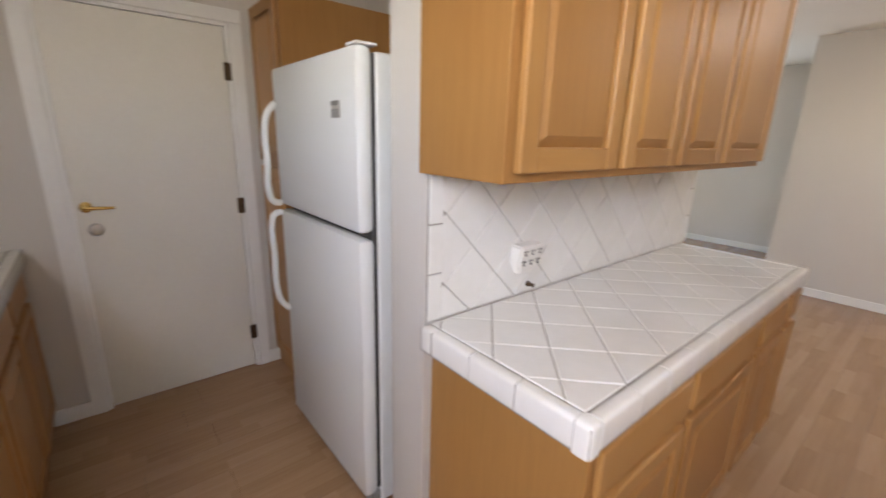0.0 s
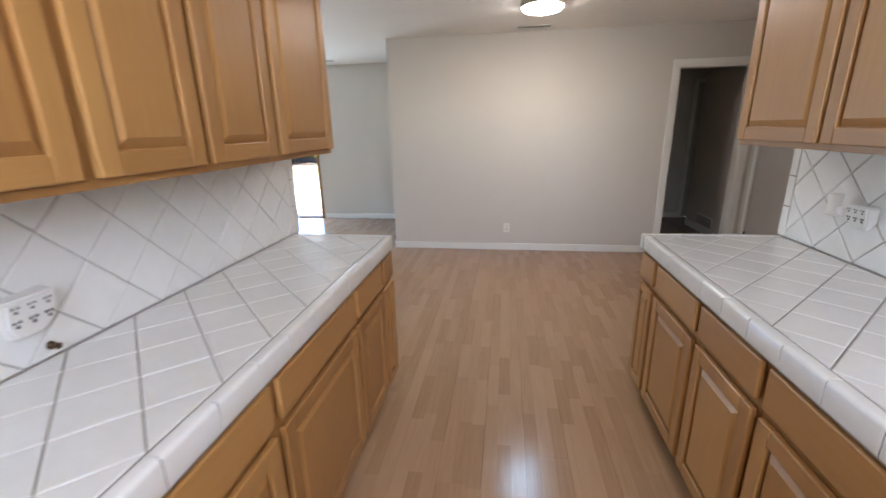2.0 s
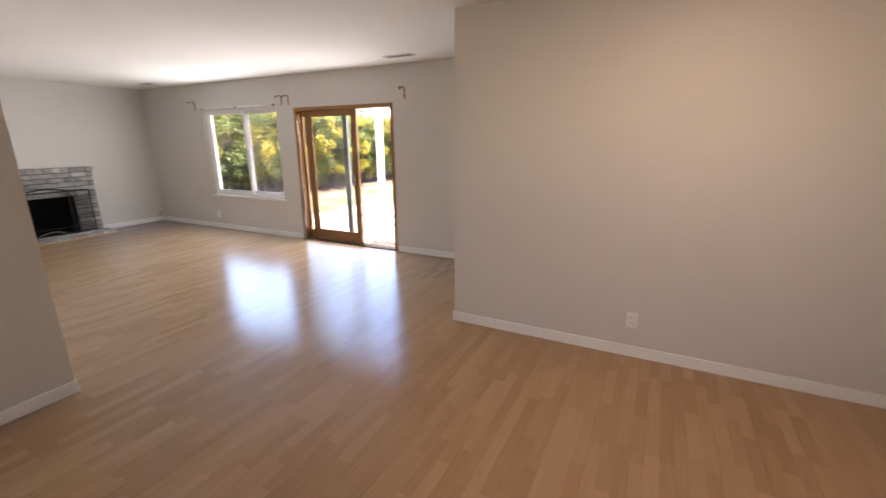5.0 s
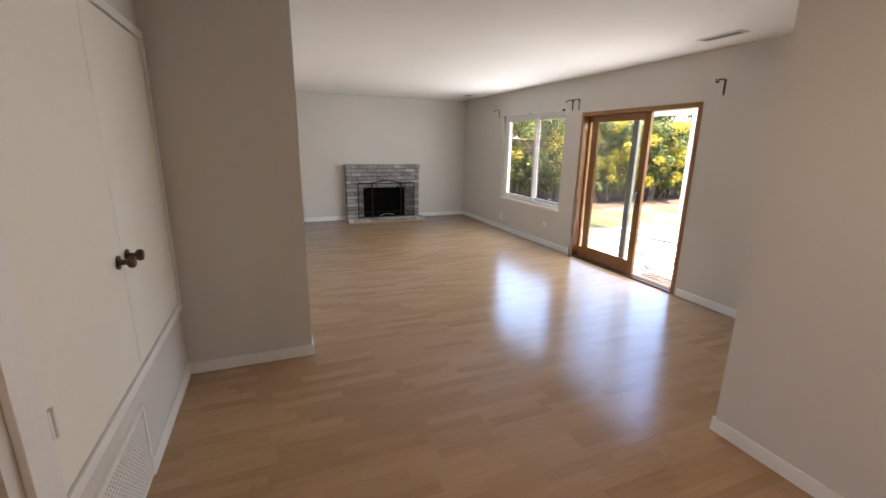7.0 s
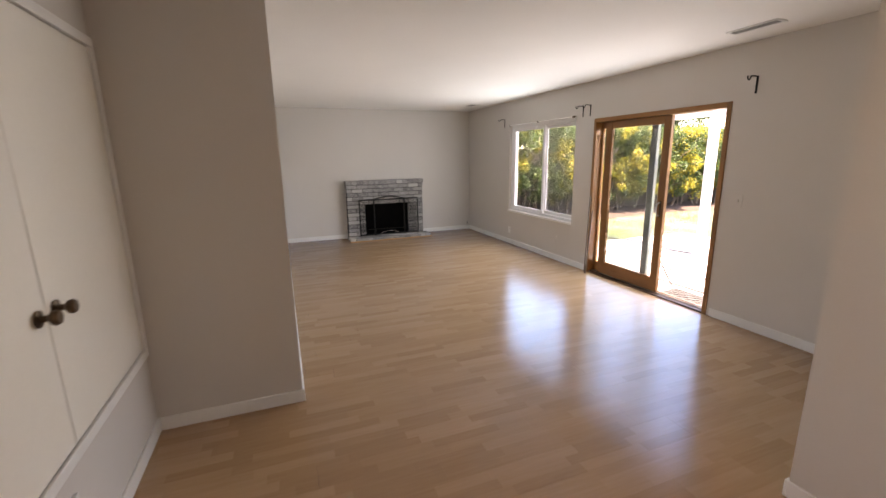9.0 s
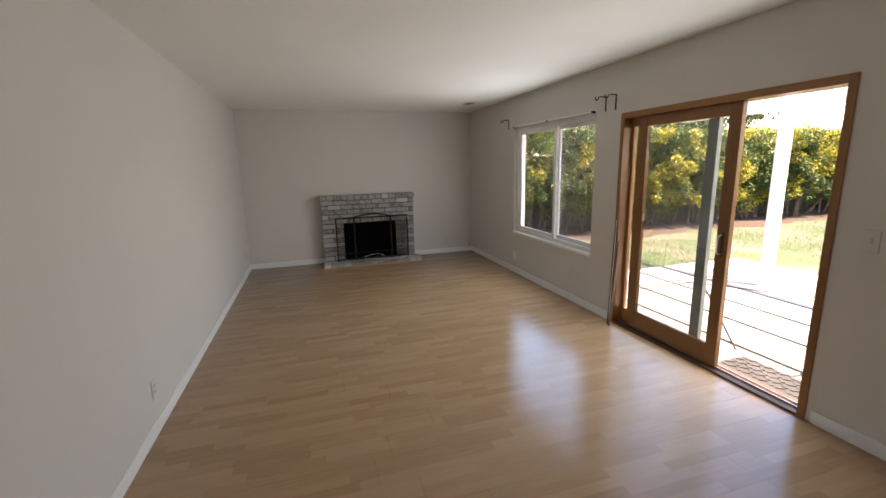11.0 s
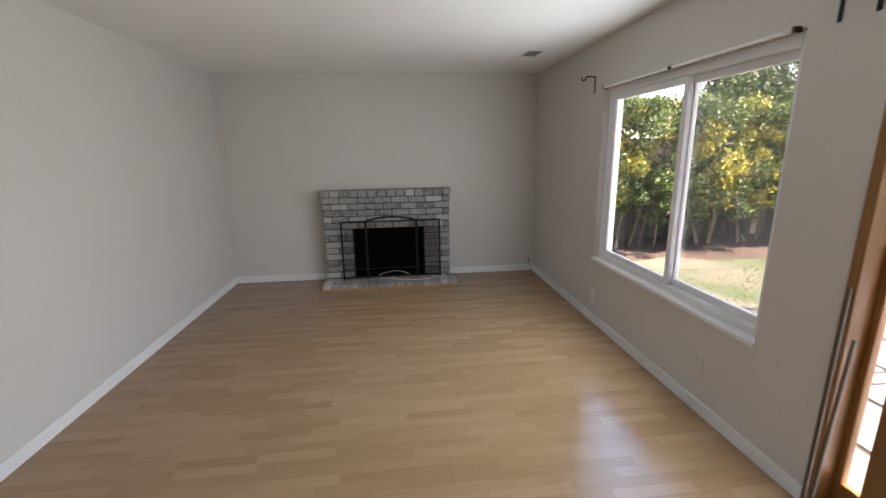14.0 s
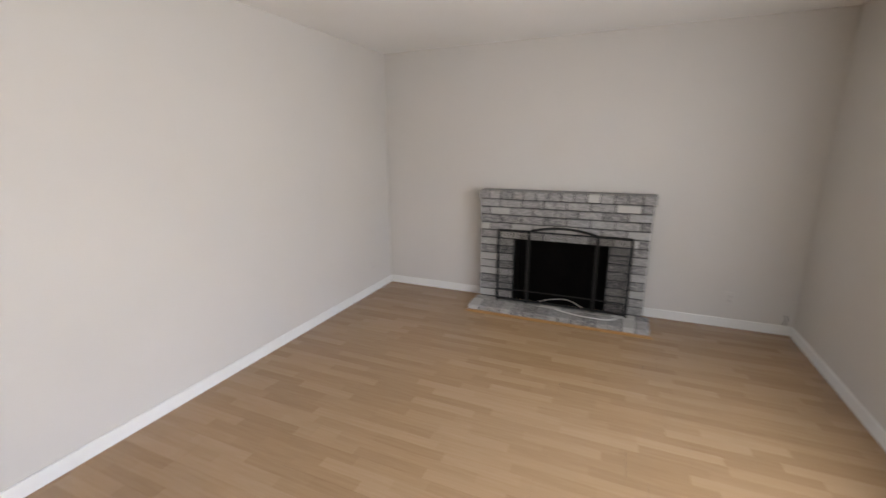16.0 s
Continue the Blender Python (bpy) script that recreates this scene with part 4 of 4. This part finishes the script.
def sash(x0, x1, y, w):
    bm = bmesh.new()
    z0, z1 = wz0 + 0.055, wz1 - 0.06
    box(bm, x0, y - 0.017, z0, x0 + w, y + 0.017, z1, bevel=0.002)
    box(bm, x1 - w, y - 0.017, z0, x1, y + 0.017, z1, bevel=0.002)
    box(bm, x0 + w, y - 0.017, z0, x1 - w, y + 0.017, z0 + w, bevel=0.002)
    box(bm, x0 + w, y - 0.017, z1 - w, x1 - w, y + 0.017, z1, bevel=0.002)
    ob = part("sash", bm, M["vinyl"], win)
    pane = part("pane", boxed(x0 + w - 0.004, y - 0.003, z0 + w - 0.004, x1 - w + 0.004, y + 0.003, z1 - w + 0.004), M["glass"], ob, "clear glass pane")
    pane.visible_shadow = False


sash(wx0 + 0.06, -5.40, 7.912, 0.045)
sash(-5.44, wx1 - 0.06, 7.950, 0.045)
gauze = bmesh.new()
gauze.faces.new([gauze.verts.new(c) for c in ((-5.415, 7.974, wz0 + 0.07), (wx1 - 0.07, 7.974, wz0 + 0.07), (wx1 - 0.07, 7.974, wz1 - 0.07), (-5.415, 7.974, wz1 - 0.07))])
part("insect_screen", gauze, M["gauze"], win, "grey insect screen")
rod = thing("curtain_rod", pose(-5.49, 7.81, 2.045), "thin white curtain rod over the window", "curtain rod")
part("rod", tube(bmesh.new(), (-0.84, 0, 0), (0.86, 0, 0), 0.0075), M["trim"], rod)
part("joint", tube(bmesh.new(), (0.0, 0, 0), (0.03, 0, 0), 0.0105), M["iron"], rod)
for x in (-0.84, 0.855):
    part("end_cap", boxed(x - 0.007, -0.012, -0.012, x + 0.007, 0.029, 0.012, bevel=0.002), M["bronze"], rod)


def curtain_bracket(x):
    ob = thing("curtain_bracket", pose(x, 7.84, 2.085), "black wrought-iron curtain rod bracket on the wall", "bracket", "curtain brackets")
    part("plate", boxed(-0.009, -0.006, -0.055, 0.009, 0.0, 0.085, bevel=0.002), M["iron"], ob)
    part("arm", handle_curve([(0, -0.004, 0.078), (0, -0.055, 0.080), (0, -0.085, 0.076), (0, -0.098, 0.052), (0, -0.118, 0.052), (0, -0.126, 0.078)], 0.0055), M["iron"], ob, smooth=True)
    return ob


for x in (-6.55, -4.475, -4.335, -2.305):
    curtain_bracket(x)

cable = thing("coax_cable", pose(-8.05, 7.775, 0), "short black cable end sticking out by the corner", "cable")
part("wire", handle_curve([(0.0, 0.0, 0.085), (0.012, 0.002, 0.11), (0.016, 0.006, 0.15), (0.010, 0.0, 0.175)], 0.004), M["iron"], cable)


# ---- fireplace ----
FX, FY0, FY1, HZ, PITCH = -7.87, 5.208, 6.718, 0.062, 0.0755
OY0, OY1 = 5.545, 6.398
fire = thing("fireplace", pose(0, 0, 0), "whitewashed grey brick fireplace with stepped brick top", "fireplace")
core = bmesh.new()
top = HZ + 8 * PITCH
box(core, -8.0595, FY0 + 0.006, 0.0, FX - 0.010, OY0, HZ + 14 * PITCH - 0.006)
box(core, -8.0595, OY1, 0.0, FX - 0.010, FY1 - 0.006, HZ + 14 * PITCH - 0.006)
box(core, -8.0595, OY0, top, FX - 0.010, OY1, HZ + 14 * PITCH - 0.006)
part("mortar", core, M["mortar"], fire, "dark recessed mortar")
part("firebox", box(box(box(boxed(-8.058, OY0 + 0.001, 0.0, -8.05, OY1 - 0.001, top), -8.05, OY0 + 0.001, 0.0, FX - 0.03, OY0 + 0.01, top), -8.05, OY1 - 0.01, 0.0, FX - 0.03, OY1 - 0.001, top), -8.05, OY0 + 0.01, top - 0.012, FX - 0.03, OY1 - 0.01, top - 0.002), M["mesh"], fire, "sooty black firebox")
BRICKS = {}
rng = random.Random(4)


def brick(y0, y1, z0, z1, x_front, parent, depth=0.10):
    key = (round(y1 - y0, 3), round(z1 - z0, 3), round(depth, 3), rng.randrange(3))
    if key not in BRICKS:
        bm = boxed(-depth, 0, 0, 0, key[0], key[1])
        bmesh.ops.bevel(bm, geom=bm.edges[:], offset=0.005, segments=1, affect="EDGES")
        for v in bm.verts:
            v.co += Vector((rng.uniform(-0.0022, 0.0022), rng.uniform(-0.0018, 0.0018), rng.uniform(-0.0018, 0.0018)))
        BRICKS[key] = mesh_of("brick", bm, M["brick"])
    ob = new("brick", BRICKS[key])
    ob.parent, ob.location = parent, (x_front + rng.uniform(-0.0025, 0.0025), y0, z0)


def course(z0, z1, y0, y1, length, x_front, shift, parent):
    y = y0 - shift
    while y < y1 - 0.02:
        a, b = max(y, y0), min(y + length, y1)
        if b - a > 0.03:
            brick(a + 0.005, b - 0.005, z0 + 0.005, z1 - 0.005, x_front, parent)
        y += length


L = 0.2035
for k in range(14):
    z0, z1 = HZ + k * PITCH, HZ + (k + 1) * PITCH
    sh = L / 2 if k % 2 else 0.0
    if k < 8:
        course(z0, z1, FY0, OY0, 0.169 if k % 2 == 0 else 0.3375, FX, 0.0, fire)
        course(z0, z1, OY1, FY1, 0.160 if k % 2 == 0 else 0.3205, FX, 0.0, fire)
    elif k < 11:
        course(z0, z1, FY0, FY1, L, FX, sh, fire)
    elif k == 11:
        course(z0, z1, FY0 - 0.003, FY1 + 0.003, L, FX + 0.004, sh, fire)
    elif k == 12:
        course(z0, z1, FY0 - 0.007, FY1 + 0.007, L, FX + 0.010, sh, fire)
    else:
        course(z0, z1 + 0.006, FY0 - 0.018, FY1 + 0.018, 0.1104, FX + 0.026, 0.0, fire)
for z0, dy, dx in ((HZ + 11 * PITCH, 0.003, 0.004), (HZ + 12 * PITCH, 0.007, 0.010), (HZ + 13 * PITCH, 0.018, 0.026)):
    for y0, y1 in ((FY0 - dy, FY0 + 0.1), (FY1 - 0.1, FY1 + dy)):
        box_bm = boxed(-8.0595, y0 + 0.004, z0 + 0.004, FX - 0.09, y1 - 0.004, z0 + PITCH - 0.002)
        part("brick", box_bm, M["brick"], fire)
part("top_slab", boxed(-8.0595, FY0 - 0.014, HZ + 14 * PITCH - 0.01, FX - 0.07, FY1 + 0.014, HZ + 14 * PITCH + 0.002), M["brick"], fire)

hearth = thing("hearth", pose(0, 0, 0), "low whitewashed brick hearth on the floor edged with wood", "hearth")
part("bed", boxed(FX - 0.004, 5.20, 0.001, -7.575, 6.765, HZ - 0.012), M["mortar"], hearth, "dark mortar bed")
part("edge_strip", boxed(-7.572, 5.178, 0.001, -7.545, 6.79, 0.020, bevel=0.003), M["orange_wood"], hearth, "orange wood edge strip")
y = 5.19
while y < 6.75:
    brick(y + 0.003, y + 0.104, 0.012, HZ, -7.57, hearth, 0.195)
    y += 0.1052
y = 5.19
while y < 6.70:
    brick(y + 0.003, min(y + 0.207, 6.768), 0.012, HZ - 0.001, -7.769, hearth, 0.097)
    y += 0.2105

# fire screen: a wide middle panel with an arched top and two side wings
SX = -7.80
screen = thing("fire_screen", pose(0, 0, 0), "black iron folding fire screen with arched middle panel", "fire screen")


def screen_panel(y0, y1, x0, x1, z1, arch):
    bm = bmesh.new()
    z0 = HZ + 0.022
    tube(bm, (x0, y0, HZ + 0.001), (x0, y0, z1), 0.0115, sides=8)
    tube(bm, (x1, y1, HZ + 0.001), (x1, y1, z1), 0.0115, sides=8)
    tube(bm, (x0, y0, z0), (x1, y1, z0), 0.0115, sides=8)
    n = 12
    for i in range(n):
        p, q = i / n, (i + 1) / n
        za, zb = (z1 + arch * math.sin(math.pi * p) ** 0.8 if 0 < p < 1 else z1), (z1 + arch * math.sin(math.pi * q) ** 0.8 if 0 < q < 1 else z1)
        tube(bm, (x0 + (x1 - x0) * p, y0 + (y1 - y0) * p, za), (x0 + (x1 - x0) * q, y0 + (y1 - y0) * q, zb), 0.0115, sides=8)
    tube(bm, (x0, y0, z0 + 0.10), (x1, y1, z0 + 0.10), 0.006, sides=8)
    if arch:
        tube(bm, (x0, y0, z1), (x1, y1, z1), 0.006, sides=8)
    ob = part("frame", bm, M["iron"], screen)
    net = bmesh.new()
    vs = [net.verts.new(p) for p in ((x0, y0, z0), (x1, y1, z0), (x1, y1, z1), (x0, y0, z1))]
    net.faces.new(vs)
    part("wire_mesh", net, M["wire"], ob, "fine black wire mesh")


screen_panel(5.418, 5.700, SX + 0.015, SX, 0.762, 0.0)
screen_panel(5.705, 6.300, SX, SX, 0.762, 0.048)
screen_panel(6.305, 6.578, SX, SX + 0.015, 0.762, 0.0)
wire = thing("white_cable", pose(0, 0, 0), "thin white cable lying loose on the hearth", "cable")
part("wire", handle_curve([(-7.74, 5.98, HZ + 0.006), (-7.69, 6.10, HZ + 0.006), (-7.655, 6.30, HZ + 0.006), (-7.68, 6.47, HZ + 0.006), (-7.74, 6.52, HZ + 0.006)], 0.004), M["plastic_white"], wire)
part("wire", handle_curve([(-7.84, 5.78, HZ + 0.008), (-7.86, 5.95, HZ + 0.055), (-7.87, 6.08, HZ + 0.06), (-7.85, 6.22, HZ + 0.01)], 0.004), M["plastic_white"], wire)


# ---- garden ----
setting("ground", boxed(-300, 8.0, -0.6, 300, 500, -0.105), M["lawn"], "dry patchy lawn with bare soil", "ground")
setting("ground_house_side", boxed(-300, -300, -0.6, 300, 8.0, -0.12), M["lawn"], "dry ground round the house", "ground")
bed = bmesh.new()
edge = []
for k in range(61):
    by = 7.0 + k * 14.0 / 60
    bx = -8.45 - 0.28 * max(0.0, 11.3 - by) / 3 + 0.12 * math.sin(1.7 * by) + 0.07 * math.sin(5.3 * by + 1)
    edge.append([bed.verts.new(p) for p in ((-10.1, by, -0.104), (-10.1, by, -0.06), (-8.9, by, -0.07), (bx, by, -0.1045))])
for p, q in zip(edge, edge[1:]):
    for k in range(3):
        bed.faces.new((p[k], p[k + 1], q[k + 1], q[k]))
setting("planting_bed", bed, M["soil"], "red-brown bark mulch bed under the hedge, darkened for its shade", "ground")
patio = setting("patio", boxed(-5.95, 8.001, -0.10, 3.0, 11.6, -0.066), M["divider"], "pale concrete patio in long strips with dark dividers", "pavement")
y = 8.03
while y < 11.5:
    for x0, x1 in ((-5.94, -5.265), (-5.225, -5.135), (-5.095, -2.95), (-2.92, -0.64), (-0.61, 1.67)):
        part("slab", boxed(x0, y + 0.024, -0.085, x1, y + 0.503, -0.052, bevel=0.005), M["concrete"], patio)
    y += 0.527

# made-up solid rods laid where straight shadow lines cross the patio
rods = (((-4.92, 9.84), (-3.41, 8.46), 0.009), ((-5.15, 9.78), (-3.6, 10.98), 0.006))
for (ax, ay), (bx, by), rad in rods:
    stake = thing("shadow_line_rod", pose(ax, ay, -0.052), "thin dark rod standing in for a shadow line on the patio", "stake", "stakes on the patio")
    part("shaft", tube(bmesh.new(), (0, 0, rad), (bx - ax, by - ay, rad), rad, rad * 0.7, 8), M["divider"], stake)

mat = thing("door_mat", pose(-2.93, 8.20, -0.052), "brown woven rubber door mat outside the sliding door", "door mat")
part("base", boxed(-0.36, -0.20, 0.001, 0.36, 0.20, 0.010, bevel=0.003), M["rubber"], mat)
weave = bmesh.new()
for i in range(12):
    for j in range(7):
        cx, cy = -0.33 + i * 0.06, -0.17 + j * 0.057
        m4 = pose(cx, cy, 0.013, 0, 0, 45 if (i + j) % 2 else -45)
        bmesh.ops.create_cube(weave, size=1.0, matrix=m4 @ Matrix.Diagonal((0.058, 0.026, 0.008, 1)))
tagged(part("weave", weave, M["rubber"], mat), kind="stuff")

post = thing("patio_post", pose(-4.66, 10.55, -0.052), "white painted square patio post with beam on top", "post")
part("post", boxed(-0.055, -0.055, 0.0, 0.055, 0.055, 2.16, bevel=0.004), M["white_paint_out"], post)
part("base_block", boxed(-0.075, -0.075, 0.0, 0.075, 0.075, 0.09, bevel=0.004), M["white_paint_out"], post)
cover = thing("patio_cover", pose(0, 0, 0), "white translucent patio cover on a painted beam", "patio cover", kind="structure")
part("beam", boxed(-6.16, 10.505, 2.108, 1.6, 10.595, 2.25, bevel=0.004), M["white_paint_out"], cover)
for cx in (-6.12, 1.255):
    part("rafter", boxed(cx, 8.03, 2.275, cx + 0.045, 10.75, 2.36), M["white_paint_out"], cover)
for k in range(7):
    cx = -6.12 + k * 1.06
    part("roof_panel", boxed(cx, 8.02, 2.362, cx + 1.055, 10.8, 2.372), M["translucent"], cover)

fence_rng = random.Random(8)


def fence_run(m, length, label):
    ob = thing("garden_fence", m, label, "fence")
    fx = 0.0
    while fx < length:
        part("board", boxed(fx, 0.0, 0.0, fx + 0.148, 0.022, 1.82 + fence_rng.uniform(-0.02, 0.02), bevel=0.003), M["fence"], ob)
        fx += 0.158
    for z in (0.35, 1.45):
        part("rail", boxed(0, 0.022, z, length, 0.06, z + 0.09), M["fence"], ob)
    part("backing", boxed(0, 0.062, 0, length, 0.075, 1.75), M["fence"], ob)


fence_run(pose(-10.0, 5.0, -0.105, 0, 0, 90), 16.0, "dark weathered board fence behind the hedge")
fence_run(pose(-10.0, 21.0, -0.105), 14.0, "dark weathered board fence closing the garden")


def leaf_cloud(name, centres, sizes, mats, picks, seed):
    """Many small folded leaves: two triangles about a midrib each."""
    r = np.random.RandomState(seed)
    n = len(centres)
    u = r.normal(size=(n, 3))
    u /= np.linalg.norm(u, axis=1)[:, None]
    w = r.normal(size=(n, 3)) + np.array([0, 0, 1.2])
    v = np.cross(w, u)
    v /= np.linalg.norm(v, axis=1)[:, None] + 1e-9
    s = np.asarray(sizes)[:, None]
    pts = np.empty((n, 4, 3))
    pts[:, 0], pts[:, 2] = centres - u * s, centres + u * s
    fold = np.cross(u, v) * s * 0.18
    pts[:, 1], pts[:, 3] = centres + v * s * 0.48 + fold, centres - v * s * 0.48 + fold
    me = bpy.data.meshes.new(name)
    base = np.arange(n)[:, None] * 4
    tris = np.concatenate([base + np.array([0, 1, 2]), base + np.array([0, 2, 3])], axis=1).reshape(-1, 3)
    me.from_pydata(pts.reshape(-1, 3).tolist(), [], tris.tolist())
    for m in mats:
        me.materials.append(m)
    me.polygons.foreach_set("material_index", np.repeat(np.asarray(picks, dtype=np.int32), 2))
    return me


def branch(bm, a, b, r0, r1, bend, r):
    """A tapered limb of three bent pieces."""
    a, b = Vector(a), Vector(b)
    prev = a
    for k in range(1, 4):
        p = a.lerp(b, k / 3) + Vector([r.uniform(-bend, bend) for _ in range(3)]) * (1 if k < 3 else 0)
        tube(bm, prev, p, r0 + (r1 - r0) * (k - 1) / 3, r0 + (r1 - r0) * k / 3, 6)
        prev = p


def shrub(x, y, turn, seed, yellow, height=2.25, width=2.0, leaves=11000):
    """A hedge shrub: several stems from the ground, twigs, and leaf clumps thick above, sparse below."""
    r, g = random.Random(seed), np.random.RandomState(seed)
    ob = thing("hedge_shrub", pose(x, y, -0.09, 0, 0, turn), "tall hedge shrub with green and yellow variegated leaves" if yellow > 0.3 else "tall dark green hedge shrub before the fence", "shrub", "hedge shrubs")
    tips = []
    for i in range(7):
        bm = bmesh.new()
        foot = (r.uniform(-0.5, 0.5) * width * 0.8, r.uniform(-0.12, 0.2), 0)
        head = (foot[0] + r.uniform(-0.5, 0.5), r.uniform(-0.45, 0.35), r.uniform(1.2, height - 0.2))
        branch(bm, foot, head, 0.026, 0.008, 0.10, r)
        tips.append(head)
        for j in range(5):
            k = r.uniform(0.25, 0.95)
            s0 = Vector(foot).lerp(Vector(head), k)
            e = s0 + Vector((r.uniform(-0.55, 0.55), r.uniform(-0.6, 0.25), r.uniform(-0.05, 0.5)))
            branch(bm, s0, e, 0.011, 0.004, 0.06, r)
            tips.append(tuple(e))
        part("stem", bm, M["bark"], ob, "grey-brown bare stem")
    clumps = [(*t, r.uniform(0.12, 0.24)) for t in tips]
    for i in range(75):
        z = 0.5 + (height - 0.5) * (1 - r.random() ** 1.9)
        clumps.append((r.uniform(-0.58, 0.58) * width, r.uniform(-0.5, 0.45), z, r.uniform(0.14, 0.27)))
    cl = np.array(clumps)
    which = g.randint(0, len(cl), leaves)
    d = g.normal(size=(leaves, 3))
    d /= np.linalg.norm(d, axis=1)[:, None]
    c = cl[which, :3] + d * cl[which, 3:4] * g.uniform(0.45, 1.1, (leaves, 1))
    c[:, 2] = np.clip(c[:, 2], 0.18, height + 0.05 * np.sin(c[:, 0] * 3) + g.normal(0, 0.06, leaves))
    ycl = np.sin(cl[:, 0] * 4.1 + seed * 1.7) + np.sin(cl[:, 2] * 3.3 + seed) + g.normal(0, 1.1, len(cl)) > 1.25 - 2.6 * yellow
    front = cl[:, 1] < 0.1
    is_y = (ycl & front)[which] & (g.uniform(size=leaves) < 0.68)
    picks = np.where(is_y, 1, np.where(g.uniform(size=leaves) < 0.3, 2, 0))
    crown = new("crown", leaf_cloud("crown", c, g.uniform(0.022, 0.044, leaves), [M["leaf_green"], M["leaf_yellow"], M["leaf_dark"]], picks, seed))
    crown.parent = ob
    return ob


for i in range(9):
    shrub(-9.38 + 0.10 * math.sin(i * 2.1), 8.7 + i * 1.42, 90, 20 + i, (0.30, 0.24, 0.42, 0.48, 0.38)[i % 5], 2.32 + 0.03 * math.sin(i * 1.3), 1.6, 21000)
for i in range(6):
    shrub(-8.2 + i * 1.9, 20.4, 0, 50 + i, (0.5, 0.3)[i % 2], 2.4, 2.0, 5000)


def tree(x, y, h, spread, seed, leaves):
    r, g = random.Random(seed), np.random.RandomState(seed)
    ob = thing("garden_tree", pose(x, y, -0.105), "dark green broad tree standing behind the fence", "tree", "trees behind the fence")
    bm = bmesh.new()
    branch(bm, (0, 0, 0), (0, 0, h * 0.55), 0.17, 0.10, 0.08, r)
    cl = []
    for i in range(16):
        e = (r.uniform(-1, 1) * spread, r.uniform(-1, 1) * spread, h * r.uniform(0.45, 1.0))
        branch(bm, (0, 0, h * r.uniform(0.25, 0.55)), e, 0.06, 0.015, 0.15, r)
        cl.append((*e, r.uniform(0.5, 0.95)))
    part("trunk", bm, M["bark"], ob)
    for i in range(24):
        cl.append((r.uniform(-1, 1) * spread, r.uniform(-1, 1) * spread, h * r.uniform(0.4, 0.98), r.uniform(0.4, 0.8)))
    cl = np.array(cl)
    which = g.randint(0, len(cl), leaves)
    d = g.normal(size=(leaves, 3))
    d /= np.linalg.norm(d, axis=1)[:, None]
    c = cl[which, :3] + d * cl[which, 3:4] * g.uniform(0.3, 1.1, (leaves, 1))
    crown = new("crown", leaf_cloud("crown", c, g.uniform(0.05, 0.10, leaves), [M["leaf_green"], M["leaf_dark"]], (g.uniform(size=leaves) < 0.75).astype(int), seed))
    crown.parent = ob


tree(-13.2, 15.6, 4.3, 1.6, 3, 14000)
tree(-14.6, 20.0, 4.6, 1.7, 5, 12000)
tree(-16.5, 11.8, 4.6, 1.2, 6, 9000)
tree(-6.0, 25.0, 4.2, 1.8, 7, 9000)
tree(-1.5, 25.0, 4.4, 1.8, 9, 9000)

# loose grass on the lawn between patio and hedge
gr = np.random.RandomState(2)
N = 60000
gx, gy = gr.uniform(-8.8, 0.5, N), gr.uniform(8.2, 18.0, N)
keep = ((gx < -6.0) | (gy > 11.65)) & (np.sin(gx * 1.7 + 1) + np.sin(gy * 2.3 + gx * 0.8) + gr.normal(0, 0.7, N) > 0.0)
gx, gy = gx[keep], gy[keep]
n = len(gx)
ang, hgt = gr.uniform(0, 6.28, n), gr.uniform(0.02, 0.05, n)
gp = np.empty((n, 3, 3))
gp[:, 0] = np.stack([gx - 0.003 * np.cos(ang), gy - 0.003 * np.sin(ang), np.full(n, -0.106)], 1)
gp[:, 1] = np.stack([gx + 0.003 * np.cos(ang), gy + 0.003 * np.sin(ang), np.full(n, -0.106)], 1)
gp[:, 2] = np.stack([gx + gr.normal(0, 0.025, n), gy + gr.normal(0, 0.025, n), -0.105 + hgt], 1)
gm = bpy.data.meshes.new("grass")
gm.from_pydata(gp.reshape(-1, 3).tolist(), [], np.arange(3 * n).reshape(-1, 3).tolist())
gm.materials.append(M["grass"])
tagged(new("grass", gm), "sparse green grass tufts on the dry lawn", "grass", kind="stuff")


# ---- floor boards ----
PLANK_MESHES = {}
plank_rng = random.Random(11)


def plank(x0, x1, y0, y1):
    key = (round(x1 - x0, 3), round(y1 - y0, 3))
    if key not in PLANK_MESHES:
        bm = bmesh.new()
        e = 0.0004
        frustum(bm, (0, 0, *key), (e, e, key[0] - e, key[1] - e), 0.0, 0.0118)
        PLANK_MESHES[key] = mesh_of("plank", bm, M["laminate"])
    ob = new("plank", PLANK_MESHES[key])
    ob.parent, ob.location = floor, (x0, y0, -0.0118)


def board_rows(x0, x1):
    """Stretches of y that have floor for a row of boards."""
    if x1 < -2.45:
        return [(4.0, 7.86)]
    if x1 < -2.26:
        return [(3.2, 7.86)]
    if x1 < -0.77:
        return [(-0.2, 2.2), (3.2, 7.86)]
    if x0 < -0.77:
        return [(-0.2, 7.86)]
    if x1 < 2.09:
        return [(-0.2, 6.15)]
    if x1 < 3.45:
        return [(3.3, 8.2)]
    return [(6.2, 8.2)]


x = -8.06
while x < 4.3:
    x1 = x + 0.195
    for y0, y1 in board_rows(x, x1):
        y = y0 - 0.1 * plank_rng.randrange(0, 12)
        while y < y1:
            a, b = max(y, y0), min(y + 1.2, y1)
            if b - a > 0.02:
                plank(x, x1, a, b)
            y += 1.2
    x = x1
